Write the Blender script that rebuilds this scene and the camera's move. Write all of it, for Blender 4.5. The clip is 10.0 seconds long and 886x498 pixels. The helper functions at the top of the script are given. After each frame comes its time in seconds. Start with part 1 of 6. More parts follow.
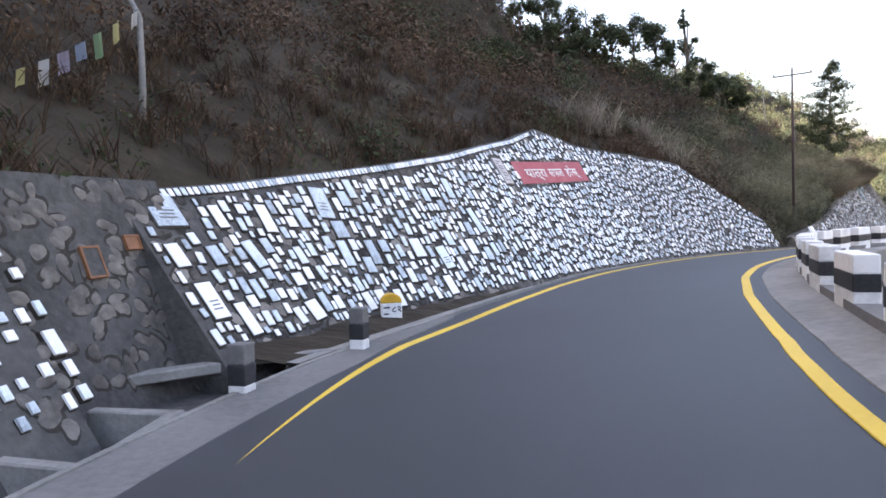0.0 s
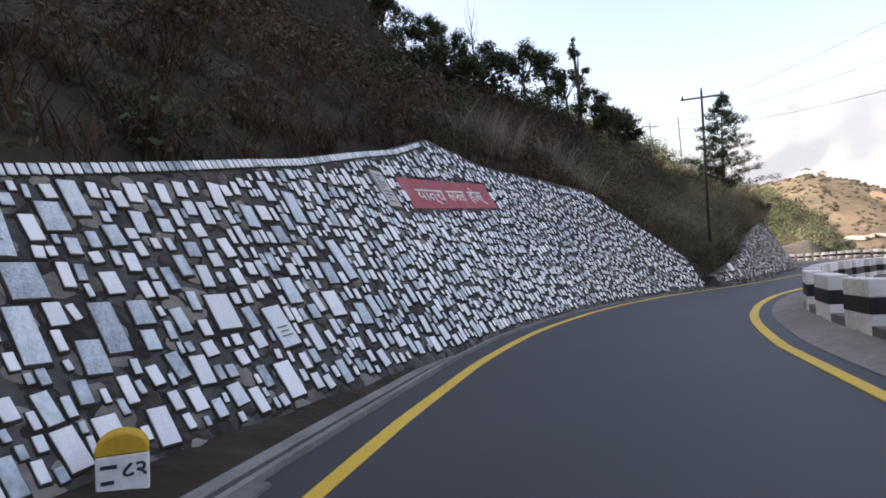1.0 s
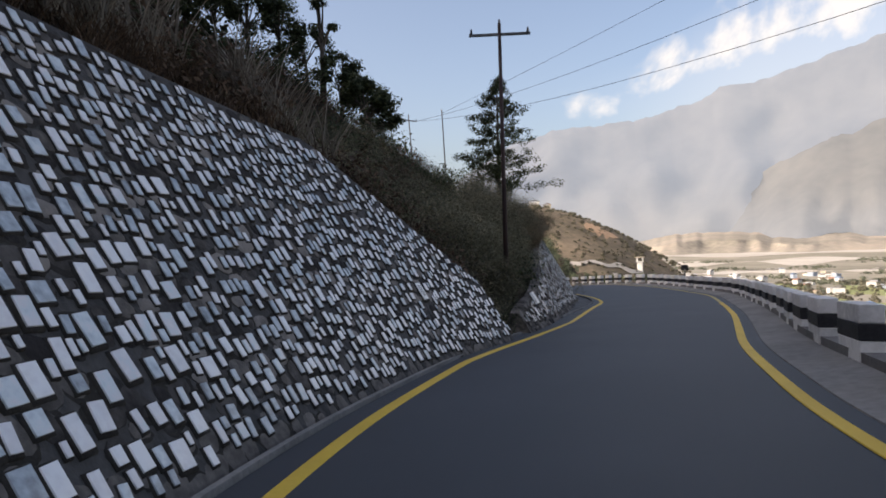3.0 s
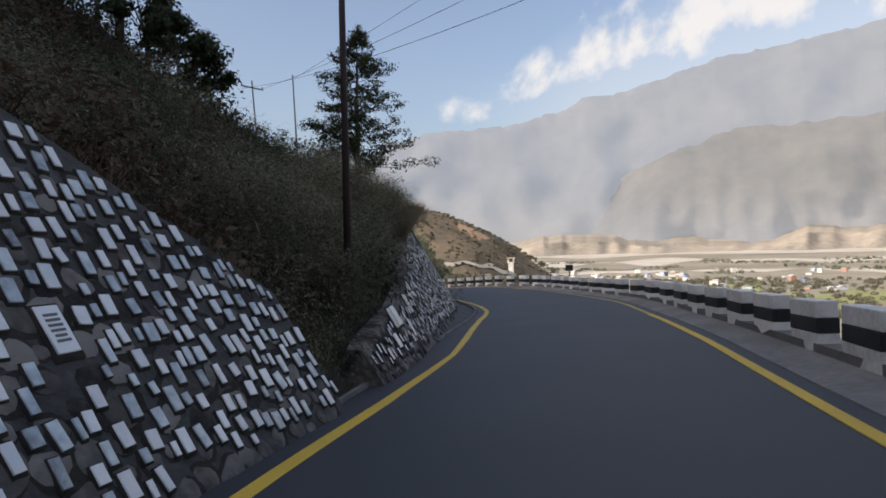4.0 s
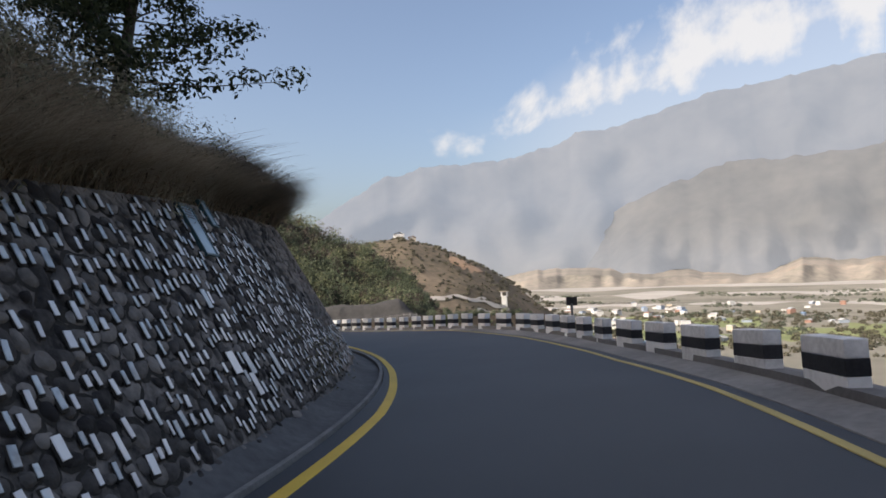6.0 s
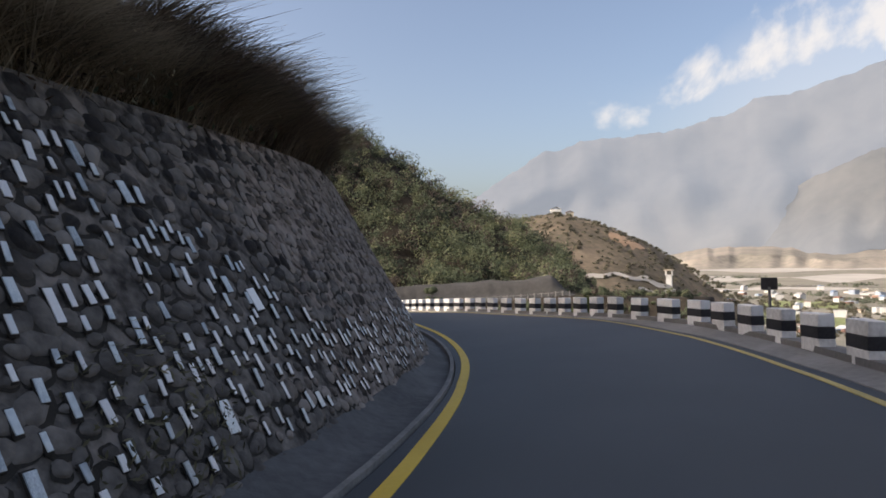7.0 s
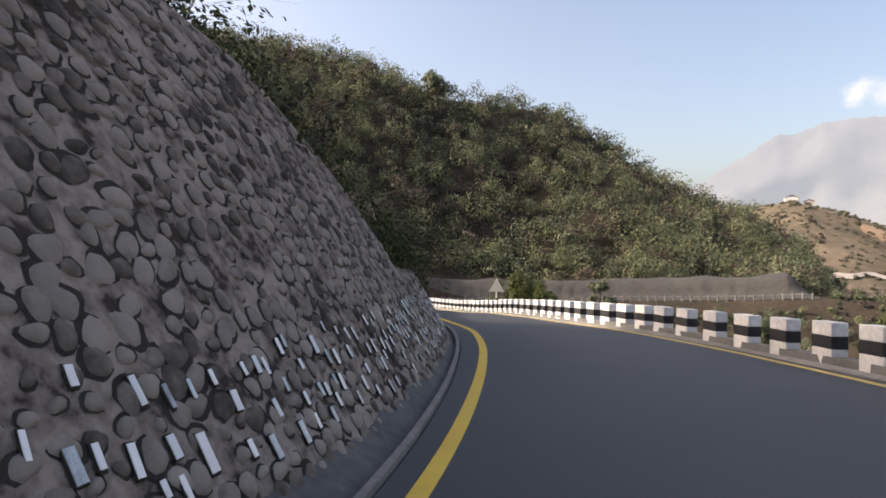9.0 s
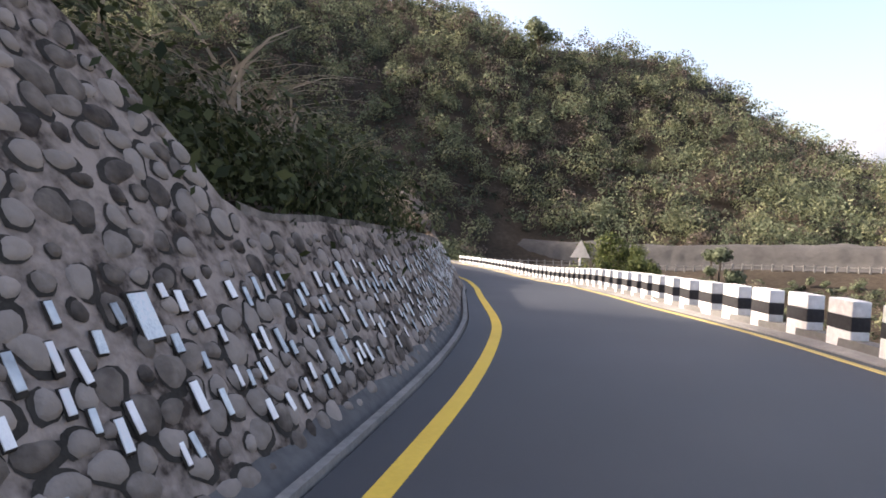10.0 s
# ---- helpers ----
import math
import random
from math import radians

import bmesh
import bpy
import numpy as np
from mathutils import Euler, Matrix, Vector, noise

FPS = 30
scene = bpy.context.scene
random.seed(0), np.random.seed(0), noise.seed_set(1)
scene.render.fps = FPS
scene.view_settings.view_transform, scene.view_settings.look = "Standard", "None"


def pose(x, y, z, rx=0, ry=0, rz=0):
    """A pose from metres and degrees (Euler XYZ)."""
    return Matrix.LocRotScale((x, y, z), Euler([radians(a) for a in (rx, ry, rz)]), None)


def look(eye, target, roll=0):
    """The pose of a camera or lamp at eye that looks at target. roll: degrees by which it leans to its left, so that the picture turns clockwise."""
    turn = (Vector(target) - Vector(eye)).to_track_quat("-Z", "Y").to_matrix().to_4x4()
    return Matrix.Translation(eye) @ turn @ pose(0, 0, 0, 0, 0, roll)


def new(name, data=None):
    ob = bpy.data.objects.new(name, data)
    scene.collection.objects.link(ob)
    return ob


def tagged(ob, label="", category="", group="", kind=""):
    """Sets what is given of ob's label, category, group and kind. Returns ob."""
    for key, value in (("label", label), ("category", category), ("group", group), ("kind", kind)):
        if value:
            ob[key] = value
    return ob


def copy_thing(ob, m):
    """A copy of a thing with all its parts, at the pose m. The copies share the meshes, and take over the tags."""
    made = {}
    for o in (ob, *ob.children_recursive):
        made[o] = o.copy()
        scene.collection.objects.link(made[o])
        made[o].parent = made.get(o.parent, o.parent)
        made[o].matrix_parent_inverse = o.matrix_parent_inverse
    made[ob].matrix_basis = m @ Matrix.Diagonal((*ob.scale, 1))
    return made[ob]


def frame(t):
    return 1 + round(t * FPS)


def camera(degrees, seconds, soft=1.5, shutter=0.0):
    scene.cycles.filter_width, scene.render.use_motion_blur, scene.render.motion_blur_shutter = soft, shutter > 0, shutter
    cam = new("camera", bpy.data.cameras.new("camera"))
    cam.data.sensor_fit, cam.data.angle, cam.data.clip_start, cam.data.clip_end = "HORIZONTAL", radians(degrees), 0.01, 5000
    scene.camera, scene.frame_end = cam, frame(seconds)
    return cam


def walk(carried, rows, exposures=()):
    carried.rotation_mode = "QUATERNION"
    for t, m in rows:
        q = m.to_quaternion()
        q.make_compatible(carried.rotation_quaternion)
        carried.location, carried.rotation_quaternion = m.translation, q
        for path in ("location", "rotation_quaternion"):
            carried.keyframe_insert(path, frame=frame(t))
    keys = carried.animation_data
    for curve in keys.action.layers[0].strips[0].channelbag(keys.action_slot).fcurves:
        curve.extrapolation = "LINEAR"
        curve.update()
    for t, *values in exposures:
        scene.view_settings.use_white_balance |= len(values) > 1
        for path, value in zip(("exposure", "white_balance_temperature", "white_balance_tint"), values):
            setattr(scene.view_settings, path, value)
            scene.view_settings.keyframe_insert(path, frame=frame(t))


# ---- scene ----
import itertools

cam = camera(68.1, 10.0, soft=1.7)
PATH = [
    (0, pose(0.200, -2.736, 1.597, 86.38, 3.52, 5.26)),
    (0.5, pose(0.040, 0.044, 1.485, 88.25, 3.53, -0.10)),
    (1, pose(0.221, 2.869, 1.393, 89.47, 4.17, -4.76)),
    (1.5, pose(0.683, 5.895, 1.308, 87.47, 3.36, -13.02)),
    (2, pose(1.513, 8.815, 1.174, 90.20, 2.36, -17.39)),
    (2.5, pose(2.674, 11.610, 1.057, 90.32, 0.91, -20.85)),
    (2.7, pose(3.335, 12.722, 1.036, 90.14, 1.35, -23.06)),
    (3.8, pose(7.647, 19.252, 0.736, 89.30, 2.15, -34.88)),
    (4, pose(8.605, 20.289, 0.676, 89.53, 1.83, -37.22)),
    (4.5, pose(11.066, 22.799, 0.524, 90.96, 2.60, -39.84)),
    (5, pose(13.462, 25.111, 0.365, 90.63, 1.50, -42.80)),
    (5.2, pose(14.464, 26.076, 0.304, 91.26, 2.84, -43.37)),
    (6.3, pose(20.475, 31.531, 0.006, 91.94, 1.25, -35.21)),
    (6.5, pose(21.436, 32.580, -0.040, 90.91, 0.87, -33.62)),
    (7, pose(23.723, 35.231, -0.173, 90.74, 1.06, -23.96)),
    (7.5, pose(25.813, 37.956, -0.322, 90.61, 2.78, -16.93)),
    (8, pose(27.752, 40.883, -0.454, 89.54, 0.74, -12.97)),
    (8.2, pose(28.446, 42.136, -0.517, 90.12, 1.11, -11.89)),
    (8.3, pose(28.782, 42.771, -0.559, 89.89, 0.74, -10.95)),
    (8.4, pose(29.104, 43.419, -0.599, 89.65, 0.51, -11.59)),
    (8.5, pose(29.416, 44.072, -0.640, 89.60, -0.03, -10.22)),
    (9, pose(30.810, 47.345, -0.745, 90.03, -0.36, -5.96)),
    (9.5, pose(31.976, 50.635, -0.854, 86.96, -1.19, -1.58)),
    (9.6, pose(32.187, 51.302, -0.886, 86.50, -0.73, -0.10)),
    (9.7, pose(32.394, 51.967, -0.919, 85.71, -1.41, 0.52)),
    (9.8, pose(32.590, 52.633, -0.954, 85.55, -2.22, 1.18)),
    (10, pose(32.976, 53.979, -1.034, 86.43, -1.28, 3.16)),
]
walk(cam, PATH, exposures=((0.0, 2.75, 7500, 17), (0.5, 2.15, 7500, 17), (1.0, 1.68, 7550, 17), (1.5, 1.35, 7600, 18), (2.0, 1.02, 7600, 17), (2.5, 0.9, 7400, 16), (4.0, 0.56, 6950, 13), (5.0, 0.64, 6850, 12), (6.5, 0.46, 6700, 13), (7.0, 0.55, 6950, 14), (7.5, 0.75, 7300, 16), (8.5, 1.0, 7450, 16), (9.5, 1.25, 7450, 16), (10.0, 1.65, 7150, 18)))

# ---- world and sun ----
SUN_DIR = Vector((-0.82, 0.15, 0.55)).normalized()     # from the place towards the sun
world = bpy.data.worlds.new("sky")
scene.world = world
world.use_nodes = True
wn, wl = world.node_tree.nodes, world.node_tree.links
sky = wn.new("ShaderNodeTexSky")
sky.sky_type, sky.sun_disc = "NISHITA", False
sky.sun_elevation = math.asin(SUN_DIR.z)
sky.sun_rotation = math.atan2(SUN_DIR.x, SUN_DIR.y)
sky.altitude, sky.air_density, sky.dust_density, sky.ozone_density = 700, 1.0, 7.5, 1.0
wn["Background"].inputs["Strength"].default_value = 0.15
wl.new(sky.outputs[0], wn["Background"].inputs["Color"])
sun = new("sun", bpy.data.lights.new("sun", "SUN"))
sun.data.energy, sun.data.angle, sun.data.color = 3.3, radians(0.8), (1.0, 0.93, 0.82)
sun.matrix_world = look(SUN_DIR * 60, (0, 0, 0))

# ---- frame of the place: the road runs down at 2.3 degrees ----
GRADE = Matrix.Rotation(radians(-2.3), 4, Vector((0.7507, -0.6606, 0)))
rng = np.random.default_rng(7)

# ---- materials ----


def material(name, colours, scale=4.0, rough=0.8, bump=0.0, bump_scale=None, spec=0.4, metal=0.0, vary=0.0, island=False, detail=6, scale2=None, stretch=None, dist=0.02, place=False):
    """A two-scale noise material: colours is a list of (position, rgb)."""
    m = bpy.data.materials.new(name)
    m.use_nodes = True
    n, l = m.node_tree.nodes, m.node_tree.links
    b = n["Principled BSDF"]
    b.inputs["Roughness"].default_value, b.inputs["Metallic"].default_value = rough, metal
    b.inputs["Specular IOR Level"].default_value = spec
    tc = n.new("ShaderNodeTexCoord")
    src = n.new("ShaderNodeNewGeometry").outputs["Position"] if place else tc.outputs["Object"]
    if stretch:
        mp = n.new("ShaderNodeMapping")
        mp.inputs["Scale"].default_value = stretch
        l.new(src, mp.inputs[0])
        src = mp.outputs[0]
    a = n.new("ShaderNodeTexNoise")
    a.inputs["Scale"].default_value, a.inputs["Detail"].default_value = scale, detail
    l.new(src, a.inputs["Vector"])
    c = n.new("ShaderNodeTexNoise")
    c.inputs["Scale"].default_value, c.inputs["Detail"].default_value = scale2 or scale * 9, 4
    l.new(src, c.inputs["Vector"])
    mix = n.new("ShaderNodeMix")
    mix.data_type = "FLOAT"
    mix.inputs[0].default_value = 0.4
    l.new(a.outputs[0], mix.inputs[2])
    l.new(c.outputs[0], mix.inputs[3])
    fac = mix.outputs[0]
    if vary:
        r = n.new("ShaderNodeNewGeometry" if island else "ShaderNodeObjectInfo")
        mr = n.new("ShaderNodeMapRange")
        mr.inputs[3].default_value, mr.inputs[4].default_value = -vary, vary
        l.new(r.outputs["Random Per Island" if island else "Random"], mr.inputs[0])
        add = n.new("ShaderNodeMath")
        l.new(fac, add.inputs[0])
        l.new(mr.outputs[0], add.inputs[1])
        fac = add.outputs[0]
    ramp = n.new("ShaderNodeValToRGB")
    e = ramp.color_ramp.elements
    while len(e) < len(colours):
        e.new(0.5)
    for k, (p, col) in zip(e, colours):
        k.position, k.color = p, (*col, 1)
    l.new(fac, ramp.inputs[0])
    l.new(ramp.outputs[0], b.inputs["Base Color"])
    if bump:
        bn = n.new("ShaderNodeBump")
        bn.inputs["Strength"].default_value, bn.inputs["Distance"].default_value = bump, dist
        bs = n.new("ShaderNodeTexNoise")
        bs.inputs["Scale"].default_value, bs.inputs["Detail"].default_value = bump_scale or scale * 6, 5
        l.new(src, bs.inputs["Vector"])
        l.new(bs.outputs[0], bn.inputs["Height"])
        l.new(bn.outputs[0], b.inputs["Normal"])
    return m


ASPHALT = material("asphalt", [(0.3, (0.022, 0.025, 0.031)), (0.5, (0.030, 0.034, 0.041)), (0.7, (0.044, 0.048, 0.057))], 0.35, 0.62, 0.35, 160, 0.5, scale2=60, dist=0.006)
YELLOW = material("yellow road paint", [(0.3, (0.62, 0.40, 0.035)), (0.7, (0.78, 0.53, 0.06))], 1.2, 0.6, 0.15, 120, scale2=25)
SHOULDER = material("weathered concrete", [(0.25, (0.095, 0.093, 0.09)), (0.75, (0.21, 0.205, 0.20))], 0.9, 0.9, 0.4, 40, 0.3, scale2=14)
DUSTY = material("dusty pale concrete", [(0.25, (0.13, 0.126, 0.12)), (0.5, (0.21, 0.204, 0.195)), (0.75, (0.31, 0.30, 0.285))], 0.7, 0.9, 0.4, 40, 0.3, scale2=9)
FADED = material("faded yellow road paint", [(0.3, (0.36, 0.28, 0.09)), (0.7, (0.56, 0.44, 0.15))], 1.2, 0.65, 0.15, 120, scale2=25)
KERB = material("kerb concrete", [(0.25, (0.12, 0.118, 0.11)), (0.75, (0.32, 0.31, 0.295))], 1.5, 0.9, 0.4, 50, 0.3, scale2=18)
WHITEP = material("white parapet paint", [(0.25, (0.46, 0.46, 0.45)), (0.55, (0.78, 0.78, 0.77))], 2.2, 0.75, 0.25, 30, 0.35, vary=0.10, scale2=14)
BLACKP = material("black parapet paint", [(0.3, (0.012, 0.012, 0.014)), (0.75, (0.045, 0.045, 0.05))], 2.5, 0.7, 0.25, 30, 0.35, vary=0.06, scale2=20)
MORTAR = material("pale brown mortar", [(0.40, (0.050, 0.039, 0.032)), (0.46, (0.18, 0.148, 0.127)), (0.58, (0.325, 0.272, 0.235))], 2.6, 0.95, 0.6, 22, 0.2, scale2=11, dist=0.03, place=True)
DARKMORTAR = material("dark stained masonry", [(0.3, (0.035, 0.034, 0.034)), (0.7, (0.12, 0.115, 0.108))], 0.9, 0.95, 0.7, 14, 0.25, scale2=9, dist=0.04, place=True)
# Darker masonry for the first stretch; shade is partly painted into it.
OLDMORTAR = material("masonry with painted shade", [(0.40, (0.034, 0.030, 0.028)), (0.50, (0.125, 0.112, 0.100)), (0.62, (0.25, 0.22, 0.195))], 2.2, 0.95, 0.7, 14, 0.25, scale2=9, dist=0.04, place=True)
SOIL = material("scrub soil", [(0.3, (0.018, 0.014, 0.010)), (0.5, (0.038, 0.030, 0.021)), (0.72, (0.075, 0.058, 0.042))], 0.12, 0.95, 0.6, 2.0, 0.2, scale2=1.5, dist=0.2)

DRYSOIL = material("dry tan hill soil", [(0.35, (0.075, 0.066, 0.046)), (0.5, (0.135, 0.110, 0.078)), (0.65, (0.21, 0.165, 0.118))], 0.03, 0.95, 0.4, 0.5, 0.2, scale2=0.3, dist=0.4)

# ---- the road's left edge line, as a smooth curve; s runs along it and n to its left ----
LINE = ((-2.5, -60), (-2.48, -20), (-2.48, -11.08), (-2.46, -8.25), (-2.44, -5.19), (-2.39, -2.17), (-2.21, 0.84), (-1.62, 3.83), (-0.6, 6.76), (0.36,
        9.4), (1.5, 12.37), (2.71, 14.98), (4.27, 17.59), (6, 20), (7.94, 22.26), (10.04, 24.5), (12.16, 26.52), (14.32, 28.52), (16.48, 30.58), (18.8,
        32.84), (20.94, 34.88), (22.95, 36.96), (24.93, 39.32), (26.55, 41.58), (28.1, 44.1), (29.41, 46.78), (30.43, 49.44), (31.35, 52.46), (32.03, 55.37),
        (32.54, 58.14), (32.98, 61.27), (33.18, 64.21), (33.13, 67.32), (33.05, 70.26), (33.0, 73.2), (32.85, 76.1), (32.3, 84), (30.6, 96), (26.5, 112), (18.5,
        130), (4, 150))


def spline(points, step):
    p = np.array(points, float)
    d = np.r_[0, np.cumsum(np.sqrt(np.linalg.norm(np.diff(p, axis=0), axis=1)))]
    out = []
    for i in range(len(p) - 1):
        q = [p[max(i - 1, 0)], p[i], p[i + 1], p[min(i + 2, len(p) - 1)]]
        k = [d[max(i - 1, 0)] - (1 if i == 0 else 0), d[i], d[i + 1], d[min(i + 2, len(p) - 1)] + (1 if i == len(p) - 2 else 0)]
        t = np.linspace(k[1], k[2], 24, endpoint=False)[:, None]
        a = [(k[j + 1] - t) / (k[j + 1] - k[j]) * q[j] + (t - k[j]) / (k[j + 1] - k[j]) * q[j + 1] for j in range(3)]
        b = [(k[j + 2] - t) / (k[j + 2] - k[j]) * a[j] + (t - k[j]) / (k[j + 2] - k[j]) * a[j + 1] for j in range(2)]
        out.append((k[2] - t) / (k[2] - k[1]) * b[0] + (t - k[1]) / (k[2] - k[1]) * b[1])
    out = np.vstack(out + [p[-1:]])
    s = np.r_[0, np.cumsum(np.linalg.norm(np.diff(out, axis=0), axis=1))]
    ss = np.arange(0, s[-1], step)
    return np.c_[np.interp(ss, s, out[:, 0]), np.interp(ss, s, out[:, 1])], ss


LXY, LS = spline(LINE, 0.25)
LS = LS - LS[np.argmin(np.hypot(LXY[:, 0] + 1.39, LXY[:, 1] - 4.84))]
LT = np.gradient(LXY, axis=0)
LT /= np.linalg.norm(LT, axis=1, keepdims=True)


def at(s, n, h=0.0):
    """Places at s along the line, n to its left and h above the road, in the road's own frame."""
    s = np.asarray(s, float)
    x, y = np.interp(s, LS, LXY[:, 0]), np.interp(s, LS, LXY[:, 1])
    tx, ty = np.interp(s, LS, LT[:, 0]), np.interp(s, LS, LT[:, 1])
    return np.stack(np.broadcast_arrays(x - ty * n, y + tx * n, h), -1)


def heading(s):
    return math.atan2(float(np.interp(s, LS, LT[:, 1])), float(np.interp(s, LS, LT[:, 0])))


def right_line(s):
    return -np.interp(s, (-30, -1.5, 0, 2, 4, 7, 10, 14, 18, 22, 26, 30, 34, 38, 42, 46, 50, 54, 58, 62, 66, 70, 75, 82, 110), (4.4, 4.3, 4.25, 4.05, 3.9, 3.8, 3.84, 3.89, 3.99, 4.15, 4.32, 4.45, 4.5, 4.46, 4.5, 4.42, 4.64, 4.98, 5.1, 4.99, 4.75, 4.17, 3.7, 3.55, 4.0))


def block_line(s):
    return -np.interp(s, (-30, 0, 2, 4, 9.4, 12, 20, 28, 33, 42, 45, 49, 52, 54, 56, 57, 58.5, 60, 62, 64, 66, 68, 70.3, 72, 74, 80, 110), (5.3, 5.15, 5.0, 4.88, 4.8, 4.78, 5.1, 5.38, 5.47, 5.47, 5.42, 5.48, 5.8, 6.0, 6.12, 6.02, 5.82, 5.65, 5.52, 5.4, 5.24, 5.05, 4.8, 4.6, 4.4, 4.3, 4.7))


def bank(s):
    """How far the valley side of the road is raised above its hill side."""
    return np.interp(s, (-20, 20, 28, 45, 60, 66, 72, 90), (0.30, 0.30, 0.26, 0.28, 0.32, 0.16, 0.07, 0.0))


def swell(s):
    """Gentle rise and fall of the carriageway about its even grade."""
    return np.interp(s, (-20, -5, 3, 10, 18, 26, 34, 42, 50, 58, 66, 70, 72.6, 75, 78, 80.4, 83.5, 88, 91, 96, 104, 120, 150), (0.03, 0.06, 0.11, 0.12, 0.10, 0.05, 0.025, 0.0, -0.03, -0.01, 0.0, 0.0, -0.05, -0.11, -0.20, -0.30, -0.42, -0.68, -0.84, -1.06, -1.3, -1.7, -2.2))


def surface(s, n):
    return bank(s) * np.clip(-n / 5.0, 0, 1.4) + swell(s)


def wall_foot(s):
    return np.interp(s, (-8, 2, 5, 9, 13, 18, 21, 23, 26, 28, 30, 34, 37, 40, 44, 48, 50, 53, 57, 61, 66, 80), (1.4, 1.38, 0.95, 0.55, 0.45, 0.45, 0.42, 0.25, 0.05, 0.1, 0.17, 0.42, 0.66, 0.85, 0.98, 1.0, 0.92, 0.8, 0.74, 0.6, 0.53, 0.53))


def batter(s):
    return np.interp(s, (0, 6, 28, 30, 70), (0.75, 0.62, 0.62, 0.55, 0.6))


def crest_one(s):
    return np.interp(s, (-1.1, 0.7, 3.5, 4.9, 7.5, 9.4, 11.4, 12.6, 13.4, 14.4, 15.6, 18.7, 21.8, 22.6, 23.3, 23.7, 24.4, 24.7, 25.3, 25.75), (2.05, 2.24, 2.6, 2.8, 3.2, 3.6, 4.0, 4.35, 4.57, 4.4, 4.17, 4.05, 3.85, 3.3, 2.84, 2.6, 2.1, 1.95, 1.55, 1.25))


def crest_two(s):
    return np.interp(s, (27.2, 27.7, 29.3, 30.3, 31.4, 33.5, 35.7, 38, 41, 44, 50, 59, 61.3, 62.6, 63.8, 64.4, 64.7, 65, 67, 70, 80), (0.5, 0.6, 0.8, 0.93, 1.1, 1.48, 2.09, 2.65, 2.95, 3.15, 3.6, 4.2, 3.95, 3.4, 2.8, 2.2, 1.62, 1.48, 1.47, 1.38, 1.1))


# ---- helpers to link meshes ----


def mesh_of(name, verts, faces, mats, smooth=False, index=None):
    me = bpy.data.meshes.new(name)
    me.from_pydata([tuple(v) for v in verts], [], [tuple(int(i) for i in f) for f in faces])
    for m in mats if isinstance(mats, (list, tuple)) else [mats]:
        me.materials.append(m)
    if index is not None:
        me.polygons.foreach_set("material_index", np.asarray(index, dtype=np.int32))
    if smooth:
        me.polygons.foreach_set("use_smooth", np.ones(len(me.polygons), dtype=bool))
    me.update()
    return me


def put(name, me, parent=None, m=None):
    """Links a mesh, in the road's frame if it has no parent."""
    ob = new(name, me)
    if parent is None:
        ob.matrix_world = GRADE @ (m or Matrix())
    else:
        ob.parent = parent
        if m:
            ob.matrix_local = m
    return ob


def part(name, bm, mat, parent, label="", m=None, smooth=False):
    me = bpy.data.meshes.new(name)
    bm.to_mesh(me)
    bm.free()
    me.materials.append(mat)
    if smooth:
        me.polygons.foreach_set("use_smooth", np.ones(len(me.polygons), dtype=bool))
    ob = put(name, me, parent, m)
    return tagged(ob, label) if label else ob


def empty(name, m):
    ob = new(name)
    ob.empty_display_size = 0.2
    ob.matrix_world = m
    return ob


def strip(s, rows, close=False):
    """Vertices and quads of a band along the road: rows of (n(s), h(s)), from the left to the right."""
    v = np.vstack([at(s, r[0], r[1]) for r in rows])
    k, c = len(s), len(rows)
    f = [(j * k + i, (j + 1) * k + i, (j + 1) * k + i + 1, j * k + i + 1) for j in range(c - 1 + int(close)) for i in range(k - 1)] if not close else [
        (j * k + i, ((j + 1) % c) * k + i, ((j + 1) % c) * k + i + 1, j * k + i + 1) for j in range(c) for i in range(k - 1)]
    if close:
        f += [tuple(j * k for j in range(c))[::-1], tuple(j * k + k - 1 for j in range(c))]
    return v, f


# ---- road ----
S = np.arange(-40, 150, 0.5)
rows = [(0.30 + 0 * S, -0.01 + swell(S))] + [(right_line(S) * q, surface(S, right_line(S) * q) + 0.03 * math.sin(math.pi * q)) for q in np.linspace(0, 1, 9)] + [(right_line(S) - 0.30, surface(S, right_line(S) - 0.3) - 0.012)]
tagged(put("road", mesh_of("road", *strip(S, rows), ASPHALT, True)), "smooth dark grey asphalt road bending along the hillside", "road", kind="structure")
left_edge = np.interp(S, (-20, -8, -5, -3, -1.5, 0, 2, 4, 7, 10, 14, 18, 22, 26, 30, 34, 38, 42, 46, 50, 54, 58, 62, 66, 70, 75, 82), (-1.3, -1.1, -0.91, -0.64, -0.44, -0.25, -0.23, -0.15, -0.12, -0.17, -0.16, -0.06, 0.02, -0.21, -0.36, -0.18, 0.0, -0.05, 0.08, 0.15, 0.08, 0.01, -0.05, -0.13, -0.16, -0.05, 0.04))
for edge, half, paint, tone, span in ((left_edge, 0.072, YELLOW, "solid", (-40, 150)), (right_line(S), 0.066, YELLOW, "fresh", (-40, 36)), (right_line(S), 0.055, FADED, "faded", (36, 150))):
    on = (S >= span[0]) & (S <= span[1])
    rows = [((edge + a)[on], (surface(S, edge) + h)[on]) for a, h in ((half + 0.005, 0.001), (half, 0.010), (-half, 0.010), (-half - 0.005, 0.001))]
    tagged(put("yellow_line", mesh_of("yellow_line", *strip(S[on], rows), paint)), tone + " yellow painted edge line on the asphalt", "road marking", kind="structure")
sa = np.arange(-30, 2.6, 0.4)
